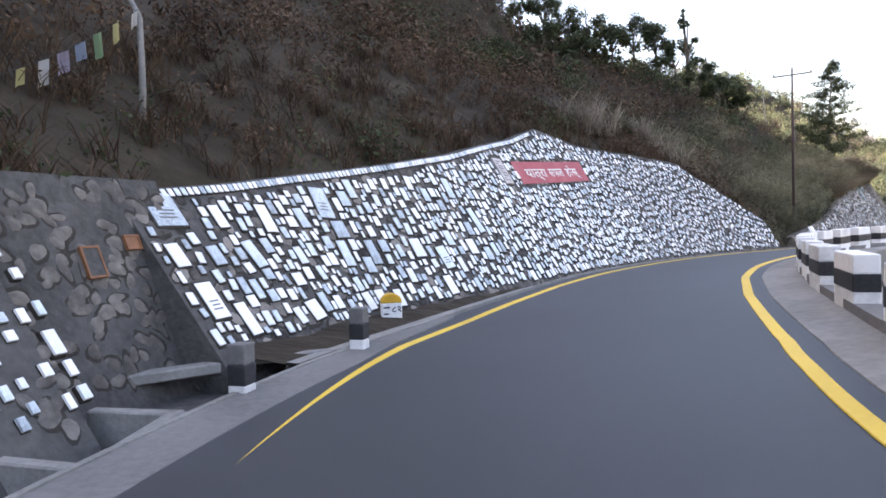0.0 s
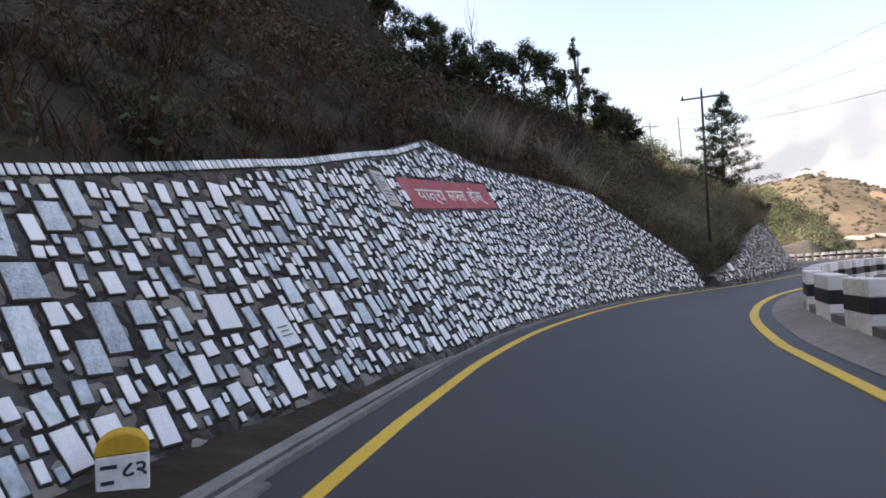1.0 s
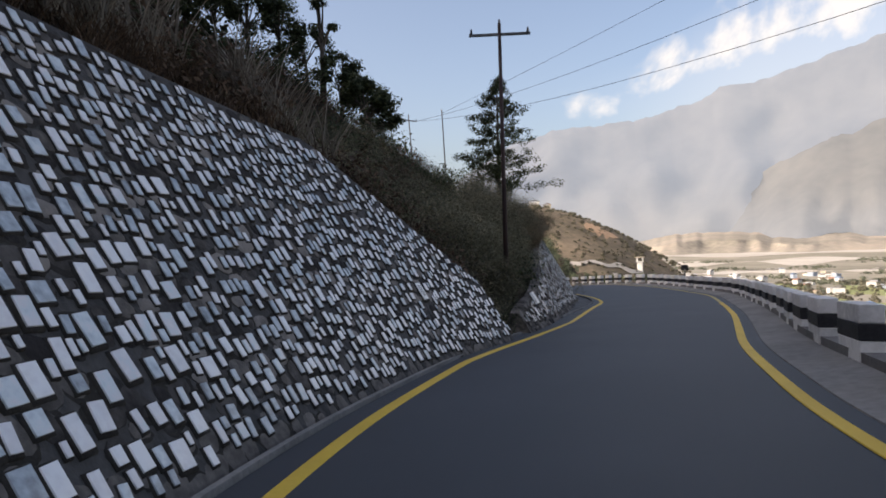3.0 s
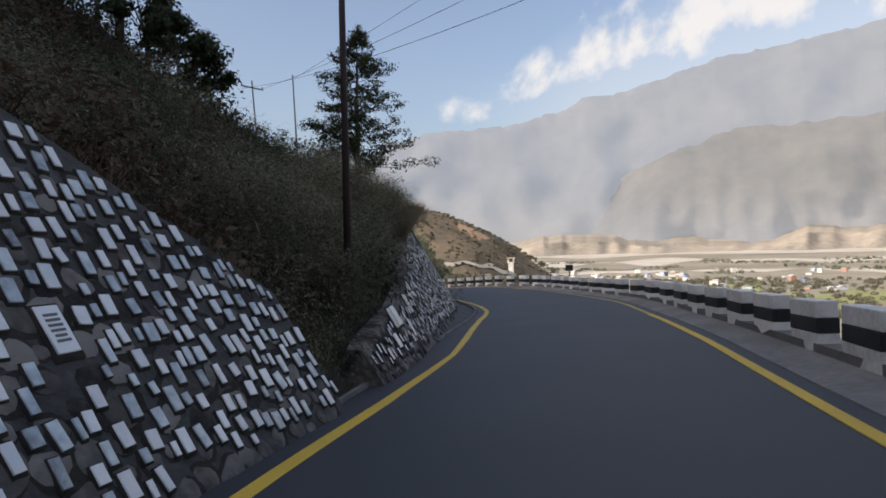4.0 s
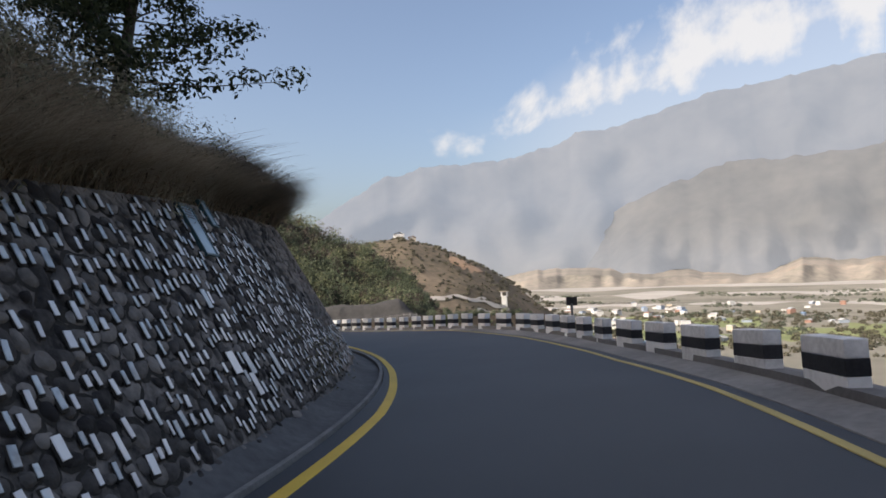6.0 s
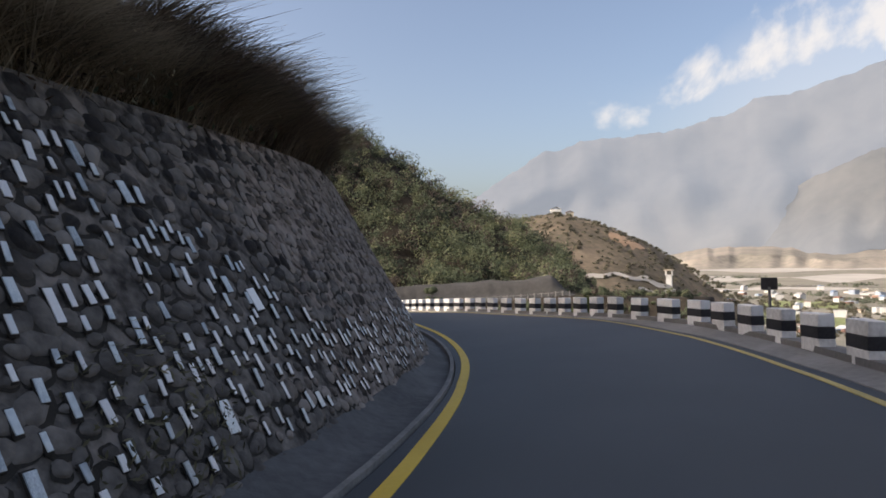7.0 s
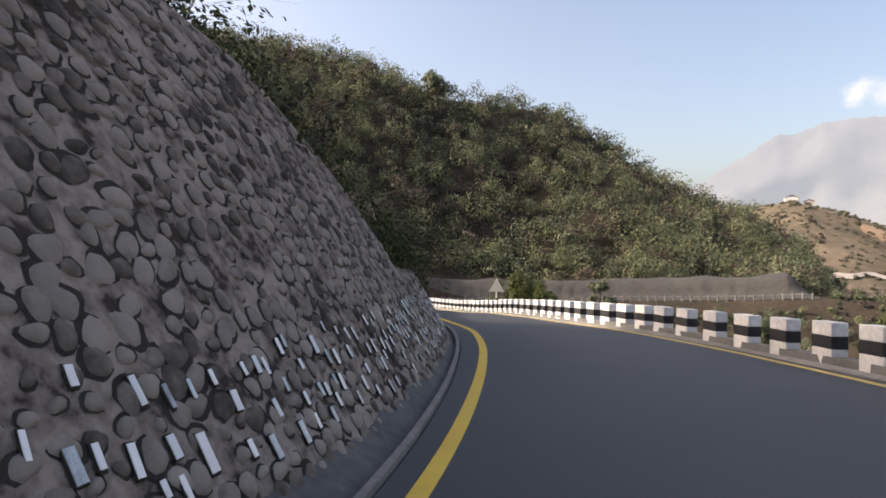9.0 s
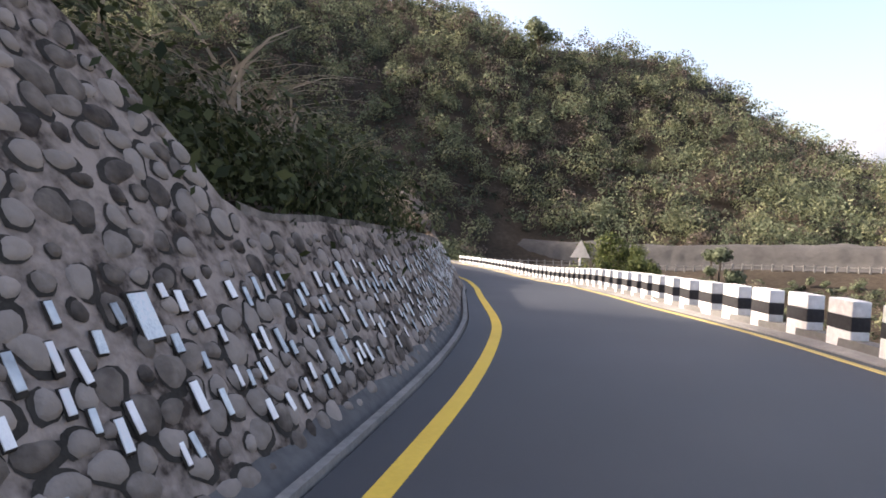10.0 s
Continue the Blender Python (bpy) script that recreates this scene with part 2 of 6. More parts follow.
wide_ = np.interp(sa, (-20, -8, -5, -3, -1.5, 0, 2.4), (-1.1, -0.9, -0.72, -0.45, -0.25, -0.04, 0.2))
rows = [(0.335 + 0 * sa, swell(sa) - 0.02), (0.33 + 0 * sa, swell(sa) + 0.022), (wide_, swell(sa) + 0.014), (wide_ - 0.01, swell(sa) - 0.02)]
tagged(put("apron", mesh_of("apron", *strip(sa, rows), SHOULDER)), "worn pale concrete apron between road and drain", "pavement", kind="structure")
edge = block_line(S)
rows = [(right_line(S) - 0.26, surface(S, right_line(S)) - 0.05), (right_line(S) - 0.28, surface(S, right_line(S)) + 0.02), (edge + 0.06, surface(S, edge) + 0.05), (edge - 0.75, surface(S, edge) + 0.04), (edge - 0.8, surface(S, edge) - 1.2)]
tagged(put("shoulder", mesh_of("shoulder", *strip(S, rows), DUSTY)), "worn grey concrete shoulder beside the parapet", "pavement", kind="structure")

# ---- terrain ----


def nearest(x, y):
    """s and n of many places."""
    sx = LXY[::4]
    out_s, out_n = np.empty(x.size), np.empty(x.size)
    xf, yf = x.ravel(), y.ravel()
    for a in range(0, x.size, 4000):
        d = (xf[a:a + 4000, None] - sx[None, :, 0]) ** 2 + (yf[a:a + 4000, None] - sx[None, :, 1]) ** 2
        k = d.argmin(1)
        q = k * 4
        dx, dy = xf[a:a + 4000] - LXY[q, 0], yf[a:a + 4000] - LXY[q, 1]
        along = dx * LT[q, 0] + dy * LT[q, 1]
        out_s[a:a + 4000] = LS[q] + np.clip(along, -0.5, 0.5)
        side = -dx * LT[q, 1] + dy * LT[q, 0]
        out_n[a:a + 4000] = np.sign(side) * np.sqrt(d[np.arange(len(k)), k])
    return out_s.reshape(x.shape), out_n.reshape(x.shape)


def wobble(x, y, size, seed=0):
    """Smooth uneven field from a few sines, about -1 to 1."""
    r = np.random.default_rng(seed)
    v = 0
    for _ in range(7):
        a, p = r.uniform(0, 6.28, 2)
        k = 6.28 / size * r.uniform(0.5, 1.7)
        v = v + np.sin((x * np.cos(a) + y * np.sin(a)) * k + p)
    return v / 3.5


def smooth01(t):
    t = np.clip(t, 0, 1)
    return t * t * (3 - 2 * t)


def bay_rail(az):
    """Height of the railing of the road round the far side of the bay, by bearing."""
    return np.interp(az, (-60, 0, 17, 21, 27, 31, 34.5, 44), (-4.5, -3.2, -2.5, -1.7, -1.2, -0.8, -0.2, -0.6))


def terrain(x, y):
    s, n = nearest(x, y)
    # hillside on the left of the road
    top = np.where(s < 26.6, crest_one(s), crest_two(s))
    top = np.where(s > 80, np.interp(s, (80, 84, 92, 104, 130), (1.1, 2.6, 3.2, 2.8, 2.0)), np.where(s < -0.9, 2.0, top))
    drop = np.where(s > 66, np.minimum(swell(s), 0), 0)
    gully = np.exp(-((s - 26.6) / 1.1) ** 2)
    top = top * (1 - 0.75 * gully)
    foot = wall_foot(s) + 0.25
    n_top = foot + batter(s) * top
    slope = np.interp(s, (-20, 10, 20, 28, 34, 45, 56, 64, 72, 90), (0.80, 0.76, 0.70, 0.64, 0.62, 0.58, 0.46, 0.36, 0.24, 0.24))
    up = n - n_top
    hill = top - 0.12 + slope * np.where(up < 30, up, 30 + (up - 30) * 0.35) + 0.35 * wobble(x, y, 9, 3) * smooth01(up / 4) + 1.2 * wobble(x, y, 34, 5) * smooth01(up / 14)
    # Added rise out of sight, there only to keep sun off the road.
    hill = hill + 18.0 * smooth01((up - 12) / 14) * smooth01((31 - s) / 8)
    wallside = -0.75 + (n - foot) / batter(s) * 0.98
    left = np.where(n < foot + 0.1, -0.55, np.where(n < n_top, np.minimum(wallside, top - 0.12), hill)) + drop
    # slope down to the valley on the right
    edge = -block_line(s) + 0.7
    floor_ = -55.0 + 0.0402 * (0.6606 * x + 0.7507 * y)
    down = -0.35 - 0.78 * (-n - edge) + 0.8 * wobble(x, y, 14, 8) * smooth01((-n - edge) / 8)
    rel = np.hypot(x - 30, y - 45)
    plain = floor_ + 0.6 * wobble(x, y, 60, 11)
    right = np.where(-n < edge, -0.55 + drop, np.maximum(down + drop, plain))
    h = np.where(n > 0, left, right)
    # the hills ahead, by bearing round a point on the bend
    az = np.degrees(np.arctan2(x - 30, y - 45))
    crest = np.interp(az, (-60, -30, -10, -1, 5, 12, 16, 20, 24, 28, 31, 33.5, 36, 38, 44), (40, 62, 64, 60.5, 52, 49.5, 47, 37.5, 28, 21, 17, 11, 3, -4, -14))
    r1 = 190 + 22 * wobble(az, az * 0, 26, 2)
    r0 = np.interp(az, (-60, -25, -10, 2, 12), (70, 76, 92, 112, 119))
    f = smooth01((rel - r0) / (r1 - r0)) * 0.35 + 0.65 * np.clip((rel - r0) / (r1 - r0), 0, 1)
    bench = bay_rail(az) - 0.75
    ridge = bench + (crest * r1 / 190 - 0.7 - bench) * f - np.maximum(r0 - 7 - rel, 0) * 0.30 - np.maximum(rel - r1, 0) * 0.25 + 2.2 * wobble(x, y, 22, 17) * smooth01((rel - r0 - 4) / 40) * smooth01((r1 - rel) / 60)
    ahead = (rel > 55) & (az > -60) & (az < 48)
    h = np.where(ahead & (n < 3), np.maximum(h, ridge), h)
    h = np.where(ahead & (n >= 3), np.maximum(np.minimum(h, 40), ridge), h)
    crest2 = np.interp(az, (20, 26, 30.5, 34, 37.5, 41.5, 44.4, 47.3, 50, 54), (38, 44, 44.5, 49, 41, 27, 13, -1, -16, -50))
    f2 = smooth01((rel - 215) / 235)
    base2 = np.interp(az, (20, 40, 47, 54), (-12, -14, -32, -58))
    ridge2 = base2 + (crest2 - base2) * f2 - np.maximum(rel - 450, 0) * 0.12 + 2.5 * wobble(x, y, 45, 21) * f2 * smooth01((450 - rel) / 120)
    h = np.where((rel > 200) & (az > 18) & (az < 56) & (rel < 900), np.maximum(h, ridge2), h)
    return h


gx = np.unique(np.r_[np.arange(-45, 75, 0.6), np.arange(75, 130, 2.2), 130 + 2.6 * 1.11 ** np.arange(0, 42), -45 - 1.2 * 1.13 ** np.arange(0, 48)])
gy = np.unique(np.r_[np.arange(-15, 100, 0.6), np.arange(100, 290, 2.2), 290 + 3.0 * 1.11 ** np.arange(0, 42), -15 - 1.2 * 1.13 ** np.arange(0, 48)])
X, Y = np.meshgrid(gx, gy, indexing="ij")
Z = terrain(X, Y)
Z = Z - 1e-9
k = len(gy)
I = np.arange(X.size).reshape(X.shape)
quads = np.stack([I[:-1, :-1], I[1:, :-1], I[1:, 1:], I[:-1, 1:]], -1).reshape(-1, 4)
mx_, my_ = X[:-1, :-1].ravel(), Y[:-1, :-1].ravel()
dry_hill = (np.hypot(mx_ - 30, my_ - 45) > 235 + 12 * wobble(mx_, my_, 40, 71)) & (my_ > 60)
ground = put("ground", mesh_of("ground", np.c_[X.ravel(), Y.ravel(), Z.ravel()], quads, [SOIL, DRYSOIL], True, dry_hill.astype(int)))
tagged(ground, "dry scrubby hillside falling to a wide valley floor", "ground", kind="structure")

# ---- retaining walls ----


def wall(name, s0, s1, crest, label, mat):
    s = np.arange(s0, s1 + 0.01, 0.25)
    rows = []
    for q in np.linspace(0, 1, 8):
        h = -0.45 + (crest(s) + 0.45) * q
        rows.append((wall_foot(s) + batter(s) * h, h))
    top, h = wall_foot(s) + batter(s) * crest(s), crest(s)
    rows += [(top + 0.22, h + 0.01), (wall_foot(s) + 0.9, -0.45 + 0 * s)]
    return tagged(put(name, mesh_of(name, *strip(s, rows[::-1], True), mat)), label, "retaining wall", kind="structure")


wall_one = wall("wall_south", -1.1, 25.75, crest_one, "sloping stone retaining wall covered with pale plaques", DARKMORTAR)
wall_two = wall("wall_north", 27.2, 47.0, crest_two, "dark sloping rubble retaining wall dotted with pale plaques", OLDMORTAR)
wall_bend = wall("wall_west", 47.0, 80.0, crest_two, "sloping rubble stone retaining wall with wide mortar joints", MORTAR)

# ---- parapet blocks ----


def box_bm(x0, x1, y0, y1, z0, z1, bev=0.02, seg=1):
    bm = bmesh.new()
    bmesh.ops.create_cube(bm, size=1, matrix=Matrix.LocRotScale(((x0 + x1) / 2, (y0 + y1) / 2, (z0 + z1) / 2), None, (x1 - x0, y1 - y0, z1 - z0)))
    if bev:
        bmesh.ops.bevel(bm, geom=bm.edges[:], offset=bev, segments=seg, affect="EDGES", profile=0.6)
    return bm


def parapet(length):
    ob = empty("parapet_block", GRADE @ Matrix.Translation((0, 0, -80)))
    part("base_band", box_bm(-length / 2, length / 2, -0.13, 0.13, -0.1, 0.21, 0.012), WHITEP, ob, "white painted lower band")
    part("middle_band", box_bm(-length / 2 - 0.003, length / 2 + 0.003, -0.133, 0.133, 0.21, 0.40, 0.008), BLACKP, ob, "black painted band")
    part("top_band", box_bm(-length / 2, length / 2, -0.13, 0.13, 0.40, 0.61, 0.018, 2), WHITEP, ob, "white painted top")
    return tagged(ob, "concrete parapet block painted white with a black band", "parapet", "parapet blocks along the valley edge")


PROTOS = [parapet(1.0), parapet(0.70), parapet(0.52)]
CENTRES = [-6.5 - 1.9 * q for q in range(9, -1, -1)] + [-4.6, -2.7, -0.4, 1.9, 4.0, 5.8, 7.6, 9.5, 11.6, 13.8, 16.0, 18.2, 20.3, 22.4, 24.4, 26.4, 28.2, 29.9, 31.6, 33.3, 35.15, 37.0, 38.9, 40.8, 42.65, 44.5, 46.2, 47.9, 49.5, 50.9, 52.2, 53.4, 54.6, 55.8, 57.1, 58.4, 59.6, 60.7, 61.8, 62.9, 64.0, 65.2, 66.4, 67.55, 68.7, 69.7, 70.6, 71.5, 72.4] + [73.35 + 0.97 * q for q in range(46)]
first = [True, True, True]
for s in CENTRES:
    kind_ = 0 if s < 49 else 1 if s < 57.5 else 2
    wid = float(block_line(s))
    p = at(s, wid, float(surface(s, wid)) + 0.06)
    turn = heading(s) + 0.5 * (heading(s + 0.5) - heading(s - 0.5)) + math.atan2(float(block_line(s + 0.5) - block_line(s - 0.5)), 1.0)
    m = GRADE @ Matrix.LocRotScale(Vector(p), Euler((rng.normal(0, 0.01), rng.normal(0, 0.01), turn + rng.normal(0, 0.015))), None)
    if first[kind_]:
        PROTOS[kind_].matrix_world = m
        first[kind_] = False
    else:
        copy_thing(PROTOS[kind_], m)

# low plinth between the parapet blocks
S2 = np.arange(-26, 120, 0.4)
e2 = block_line(S2)
rows = [(e2 + 0.13, surface(S2, e2) - 0.1), (e2 + 0.13, surface(S2, e2) + 0.15), (e2 - 0.13, surface(S2, e2) + 0.15), (e2 - 0.13, surface(S2, e2) - 0.5)]
tagged(put("plinth", mesh_of("plinth", *strip(S2, rows), SHOULDER)), "low grey concrete plinth under the parapet blocks", "plinth", kind="structure")

# ---- drain, kerb and verge on the hill side ----
S3 = np.arange(-30, 120, 0.4)
foot3 = wall_foot(S3)
rows = [(0.40 + 0 * S3, swell(S3) - 0.32), (0.395 + 0 * S3, swell(S3) + 0.03), (0.325 + 0 * S3, swell(S3) + 0.035), (0.32 + 0 * S3, swell(S3) - 0.05)]
tagged(put("kerb", mesh_of("kerb", *strip(S3, rows), KERB)), "narrow pale concrete kerb at the edge of the drain", "kerb", kind="structure")
fall3 = np.where(S3 > 66, np.minimum(swell(S3), 0), 0)
rows = [(foot3 + 0.6, -0.28 + fall3), (0.34 + 0 * S3, -0.30 + fall3)]
tagged(put("drain", mesh_of("drain", *strip(S3, rows), DARKMORTAR)), "dark stone-lined roadside drain below the wall", "drain", kind="structure")
S5 = np.arange(28.2, 80, 0.4)
f5 = wall_foot(S5)
fall5 = np.where(S5 > 66, np.minimum(swell(S5), 0), 0)
GUTTER = material("grimy gutter concrete", [(0.3, (0.055, 0.055, 0.055)), (0.7, (0.15, 0.148, 0.145))], 1.1, 0.85, 0.4, 30, 0.35, scale2=9)
rows = [(f5 + 0.30, fall5 + 0.17 + 0.03 * wobble(S5, 0 * S5, 2.2, 61)), (f5 + 0.07, fall5 + 0.12 + 0.03 * wobble(S5, 0 * S5, 1.4, 62)), (np.maximum(f5 * 0.6 + 0.15, 0.41), -0.02 + fall5), (0.405 + 0 * S5, -0.07 + fall5)]
tagged(put("gutter", mesh_of("gutter", *strip(S5, rows), GUTTER, True)), "grimy concrete gutter sloping up to the wall", "gutter", kind="structure")
S4 = np.arange(-0.9, 8.6, 0.3)
f4 = wall_foot(S4)
rows = [(f4 + 0.35, 0.16 + 0.04 * wobble(S4, S4 * 0, 2.0, 4)), (np.maximum(f4 * 0.6 + 0.3, 0.82), 0.10 + 0.03 * wobble(S4, S4 * 0, 1.3, 6)), (0.74 + 0 * S4, 0.035 + 0 * S4)]
tagged(put("verge", mesh_of("verge", *strip(S4, rows), SOIL)), "narrow bare earth verge at the foot of the wall", "verge", kind="structure")
rows = [(0.76 + 0 * S4, -0.3 + 0 * S4), (0.76 + 0 * S4, 0.06 + 0 * S4), (0.60 + 0 * S4, 0.06 + 0 * S4), (0.59 + 0 * S4, -0.35 + 0 * S4)]
tagged(put("kerb", mesh_of("verge kerb", *strip(S4, rows), KERB)), "grey concrete edging between drain and verge", "kerb", kind="structure")

# ---- more materials ----
PLAQUE = material("polished pale plaque", [(0.08, (0.20, 0.22, 0.23)), (0.3, (0.47, 0.53, 0.57)), (0.44, (0.68, 0.74, 0.75)), (0.54, (0.76, 0.74, 0.74)), (0.75, (0.90, 0.90, 0.89))], 1.5, 0.2, 0.08, 20, 0.6, vary=0.30, scale2=12)
PLAQUES = material("polished pale plaques", [(0.08, (0.20, 0.22, 0.23)), (0.3, (0.47, 0.53, 0.57)), (0.44, (0.68, 0.74, 0.75)), (0.54, (0.76, 0.74, 0.74)), (0.75, (0.90, 0.90, 0.89))], 1.5, 0.2, 0.08, 20, 0.6, vary=0.30, scale2=12, island=True)
PALE = [(0.24, (0.046, 0.038, 0.033)), (0.34, (0.108, 0.091, 0.077)), (0.42, (0.175, 0.148, 0.126)), (0.50, (0.238, 0.206, 0.179)), (0.74, (0.33, 0.285, 0.248))]
STONE = material("rubble stone", PALE, 0.9, 0.9, 0.6, 25, 0.25, vary=0.2, scale2=8, place=True)
STONES = material("rubble stones", PALE, 0.9, 0.9, 0.6, 25, 0.25, vary=0.2, scale2=8, place=True, island=True)
# Darker copy of the rubble stones, with some shade put into the colour.
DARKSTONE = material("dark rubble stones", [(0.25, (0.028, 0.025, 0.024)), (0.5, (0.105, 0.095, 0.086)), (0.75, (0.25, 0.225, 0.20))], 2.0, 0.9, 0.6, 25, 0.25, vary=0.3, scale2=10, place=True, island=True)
# Joint tone that also paints the shadow gaps beside plaques and stones.
JOINT_SHADE = material("joint with painted shadow", [(0.3, (0.022, 0.020, 0.018)), (0.7, (0.060, 0.054, 0.046))], 5.0, 0.95, 0.3, 40, 0.2)
REDSIGN = material("red painted panel", [(0.25, (0.27, 0.050, 0.062)), (0.5, (0.38, 0.082, 0.095)), (0.75, (0.47, 0.135, 0.145))], 1.6, 0.65, 0.3, 30, 0.35, scale2=14)
SIGNWHITE = material("white lettering paint", [(0.3, (0.55, 0.52, 0.48)), (0.7, (0.82, 0.80, 0.76))], 6.0, 0.6)
INK = material("dark lettering", [(0.3, (0.02, 0.02, 0.03)), (0.7, (0.06, 0.06, 0.08))], 6.0, 0.6)
PAPER = material("faded paper notice", [(0.25, (0.34, 0.31, 0.30)), (0.5, (0.50, 0.47, 0.46)), (0.8, (0.60, 0.50, 0.45))], 2.2, 0.8, scale2=9)
POLEGREY = material("weathered steel pole", [(0.3, (0.10, 0.10, 0.10)), (0.7, (0.20, 0.195, 0.19))], 3.0, 0.6, 0.2, 30)
RUST = material("rusty dark pole", [(0.3, (0.030, 0.022, 0.022)), (0.7, (0.075, 0.042, 0.038))], 2.0, 0.7, 0.2, 30)
WIRE = material("black cable", [(0.3, (0.02, 0.02, 0.02)), (0.7, (0.04, 0.04, 0.04))], 5.0, 0.6)
BARK = material("grey bark", [(0.3, (0.05, 0.04, 0.03)), (0.7, (0.13, 0.11, 0.085))], 6.0, 0.95, 0.5, 30)


def leaves(name, a, b, c, vary=0.17):
    m = material(name, [(0.30, a), (0.5, b), (0.70, c)], 0.3, 0.75, 0, spec=0.25, vary=vary, island=True, scale2=1.4)
    n, l = m.node_tree.nodes, m.node_tree.links
    glow, mix = n.new("ShaderNodeBsdfTranslucent"), n.new("ShaderNodeMixShader")
    mix.inputs[0].default_value = 0.33
    l.new(n["Color Ramp"].outputs[0], glow.inputs[0])
    l.new(n["Principled BSDF"].outputs[0], mix.inputs[1])
    l.new(glow.outputs[0], mix.inputs[2])
    l.new(mix.outputs[0], n["Material Output"].inputs[0])
    return m


LEAF_DARK = leaves("dark green leaves", (0.022, 0.030, 0.016), (0.052, 0.066, 0.032), (0.10, 0.118, 0.055))
LEAF_SHRUB = leaves("green shrub leaves", (0.016, 0.023, 0.010), (0.040, 0.053, 0.021), (0.085, 0.10, 0.040))
LEAF_SCRUB = leaves("dry brown scrub leaves", (0.030, 0.019, 0.013), (0.092, 0.060, 0.040), (0.18, 0.120, 0.078))
LEAF_FOREST = leaves("hill forest leaves", (0.045, 0.060, 0.038), (0.130, 0.155, 0.095), (0.25, 0.275, 0.17), 0.09)
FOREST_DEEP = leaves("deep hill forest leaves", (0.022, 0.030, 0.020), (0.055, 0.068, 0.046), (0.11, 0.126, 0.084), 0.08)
FOREST_PALE = leaves("pale hill tree leaves", (0.080, 0.090, 0.050), (0.20, 0.215, 0.12), (0.33, 0.34, 0.20), 0.10)
FAR_SCRUB = leaves("pale dry brush", (0.062, 0.052, 0.042), (0.125, 0.102, 0.082), (0.21, 0.172, 0.138))
FAR_OLIVE = leaves("muted olive brush", (0.070, 0.068, 0.048), (0.130, 0.122, 0.086), (0.20, 0.182, 0.13))
# Greyed and paled to put distant haze into the leaf colour.
FAR_GREEN = leaves("haze-paled valley leaves", (0.085, 0.10, 0.07), (0.14, 0.155, 0.115), (0.21, 0.215, 0.165))
LEAF_BRIGHT = leaves("bright green leaves", (0.035, 0.048, 0.015), (0.075, 0.098, 0.030), (0.14, 0.155, 0.055))
THICKET = leaves("olive thicket leaves", (0.055, 0.052, 0.032), (0.165, 0.155, 0.098), (0.31, 0.285, 0.19))
PLUME = leaves("pale grass plumes", (0.12, 0.10, 0.075), (0.22, 0.19, 0.15), (0.36, 0.32, 0.26))
OLIVE = leaves("dull olive grass", (0.165, 0.165, 0.108), (0.31, 0.305, 0.205), (0.44, 0.425, 0.30))
GRASS_DRY = leaves("dry feathery grass", (0.15, 0.12, 0.08), (0.33, 0.27, 0.185), (0.48, 0.41, 0.30))
GRASS_TAN = leaves("tan plumed grass", (0.060, 0.045, 0.033), (0.150, 0.115, 0.083), (0.26, 0.205, 0.15))
GRASS_BROWN = leaves("brown dead grass", (0.032, 0.021, 0.014), (0.080, 0.053, 0.035), (0.155, 0.108, 0.070))


def mesh_np(name, v, f, mat, smooth=False):
    """A mesh from arrays; f has one row of equal length for each face."""
    v, f = np.asarray(v, np.float32), np.asarray(f, np.int32)
    me = bpy.data.meshes.new(name)
    me.vertices.add(len(v))
    me.vertices.foreach_set("co", v.ravel())
    me.loops.add(f.size)
    me.loops.foreach_set("vertex_index", f.ravel())
    me.polygons.add(len(f))
    me.polygons.foreach_set("loop_start", np.arange(0, f.size, f.shape[1], dtype=np.int32))
    me.update(calc_edges=True)
    for m in mat if isinstance(mat, (list, tuple)) else [mat]:
        me.materials.append(m)
    if smooth:
        me.polygons.foreach_set("use_smooth", np.ones(len(f), dtype=bool))
    return me


# ---- pieces on the sloping walls ----


def on_wall(s, z, off=0.0):
    b = batter(s)
    q = np.sqrt(1 + b * b)
    return at(s, wall_foot(s) + b * z - off / q, z + off * b / q)


def wall_matrix(s, z, off, turn=0.0):
    """Pose on the wall's face: x along the road, y up the face, z out of it."""
    p = on_wall(s, z, off)
    ex = Vector(on_wall(s + 0.05, z) - on_wall(s - 0.05, z)).normalized()
    ey = Vector(on_wall(s, z + 0.05) - on_wall(s, z - 0.05)).normalized()
    ez = ex.cross(ey).normalized()
    ey = ez.cross(ex)
    m = Matrix(((ex.x, ey.x, ez.x, p[0]), (ex.y, ey.y, ez.y, p[1]), (ex.z, ey.z, ez.z, p[2]), (0, 0, 0, 1)))
    return m @ Matrix.Rotation(turn, 4, "Z")


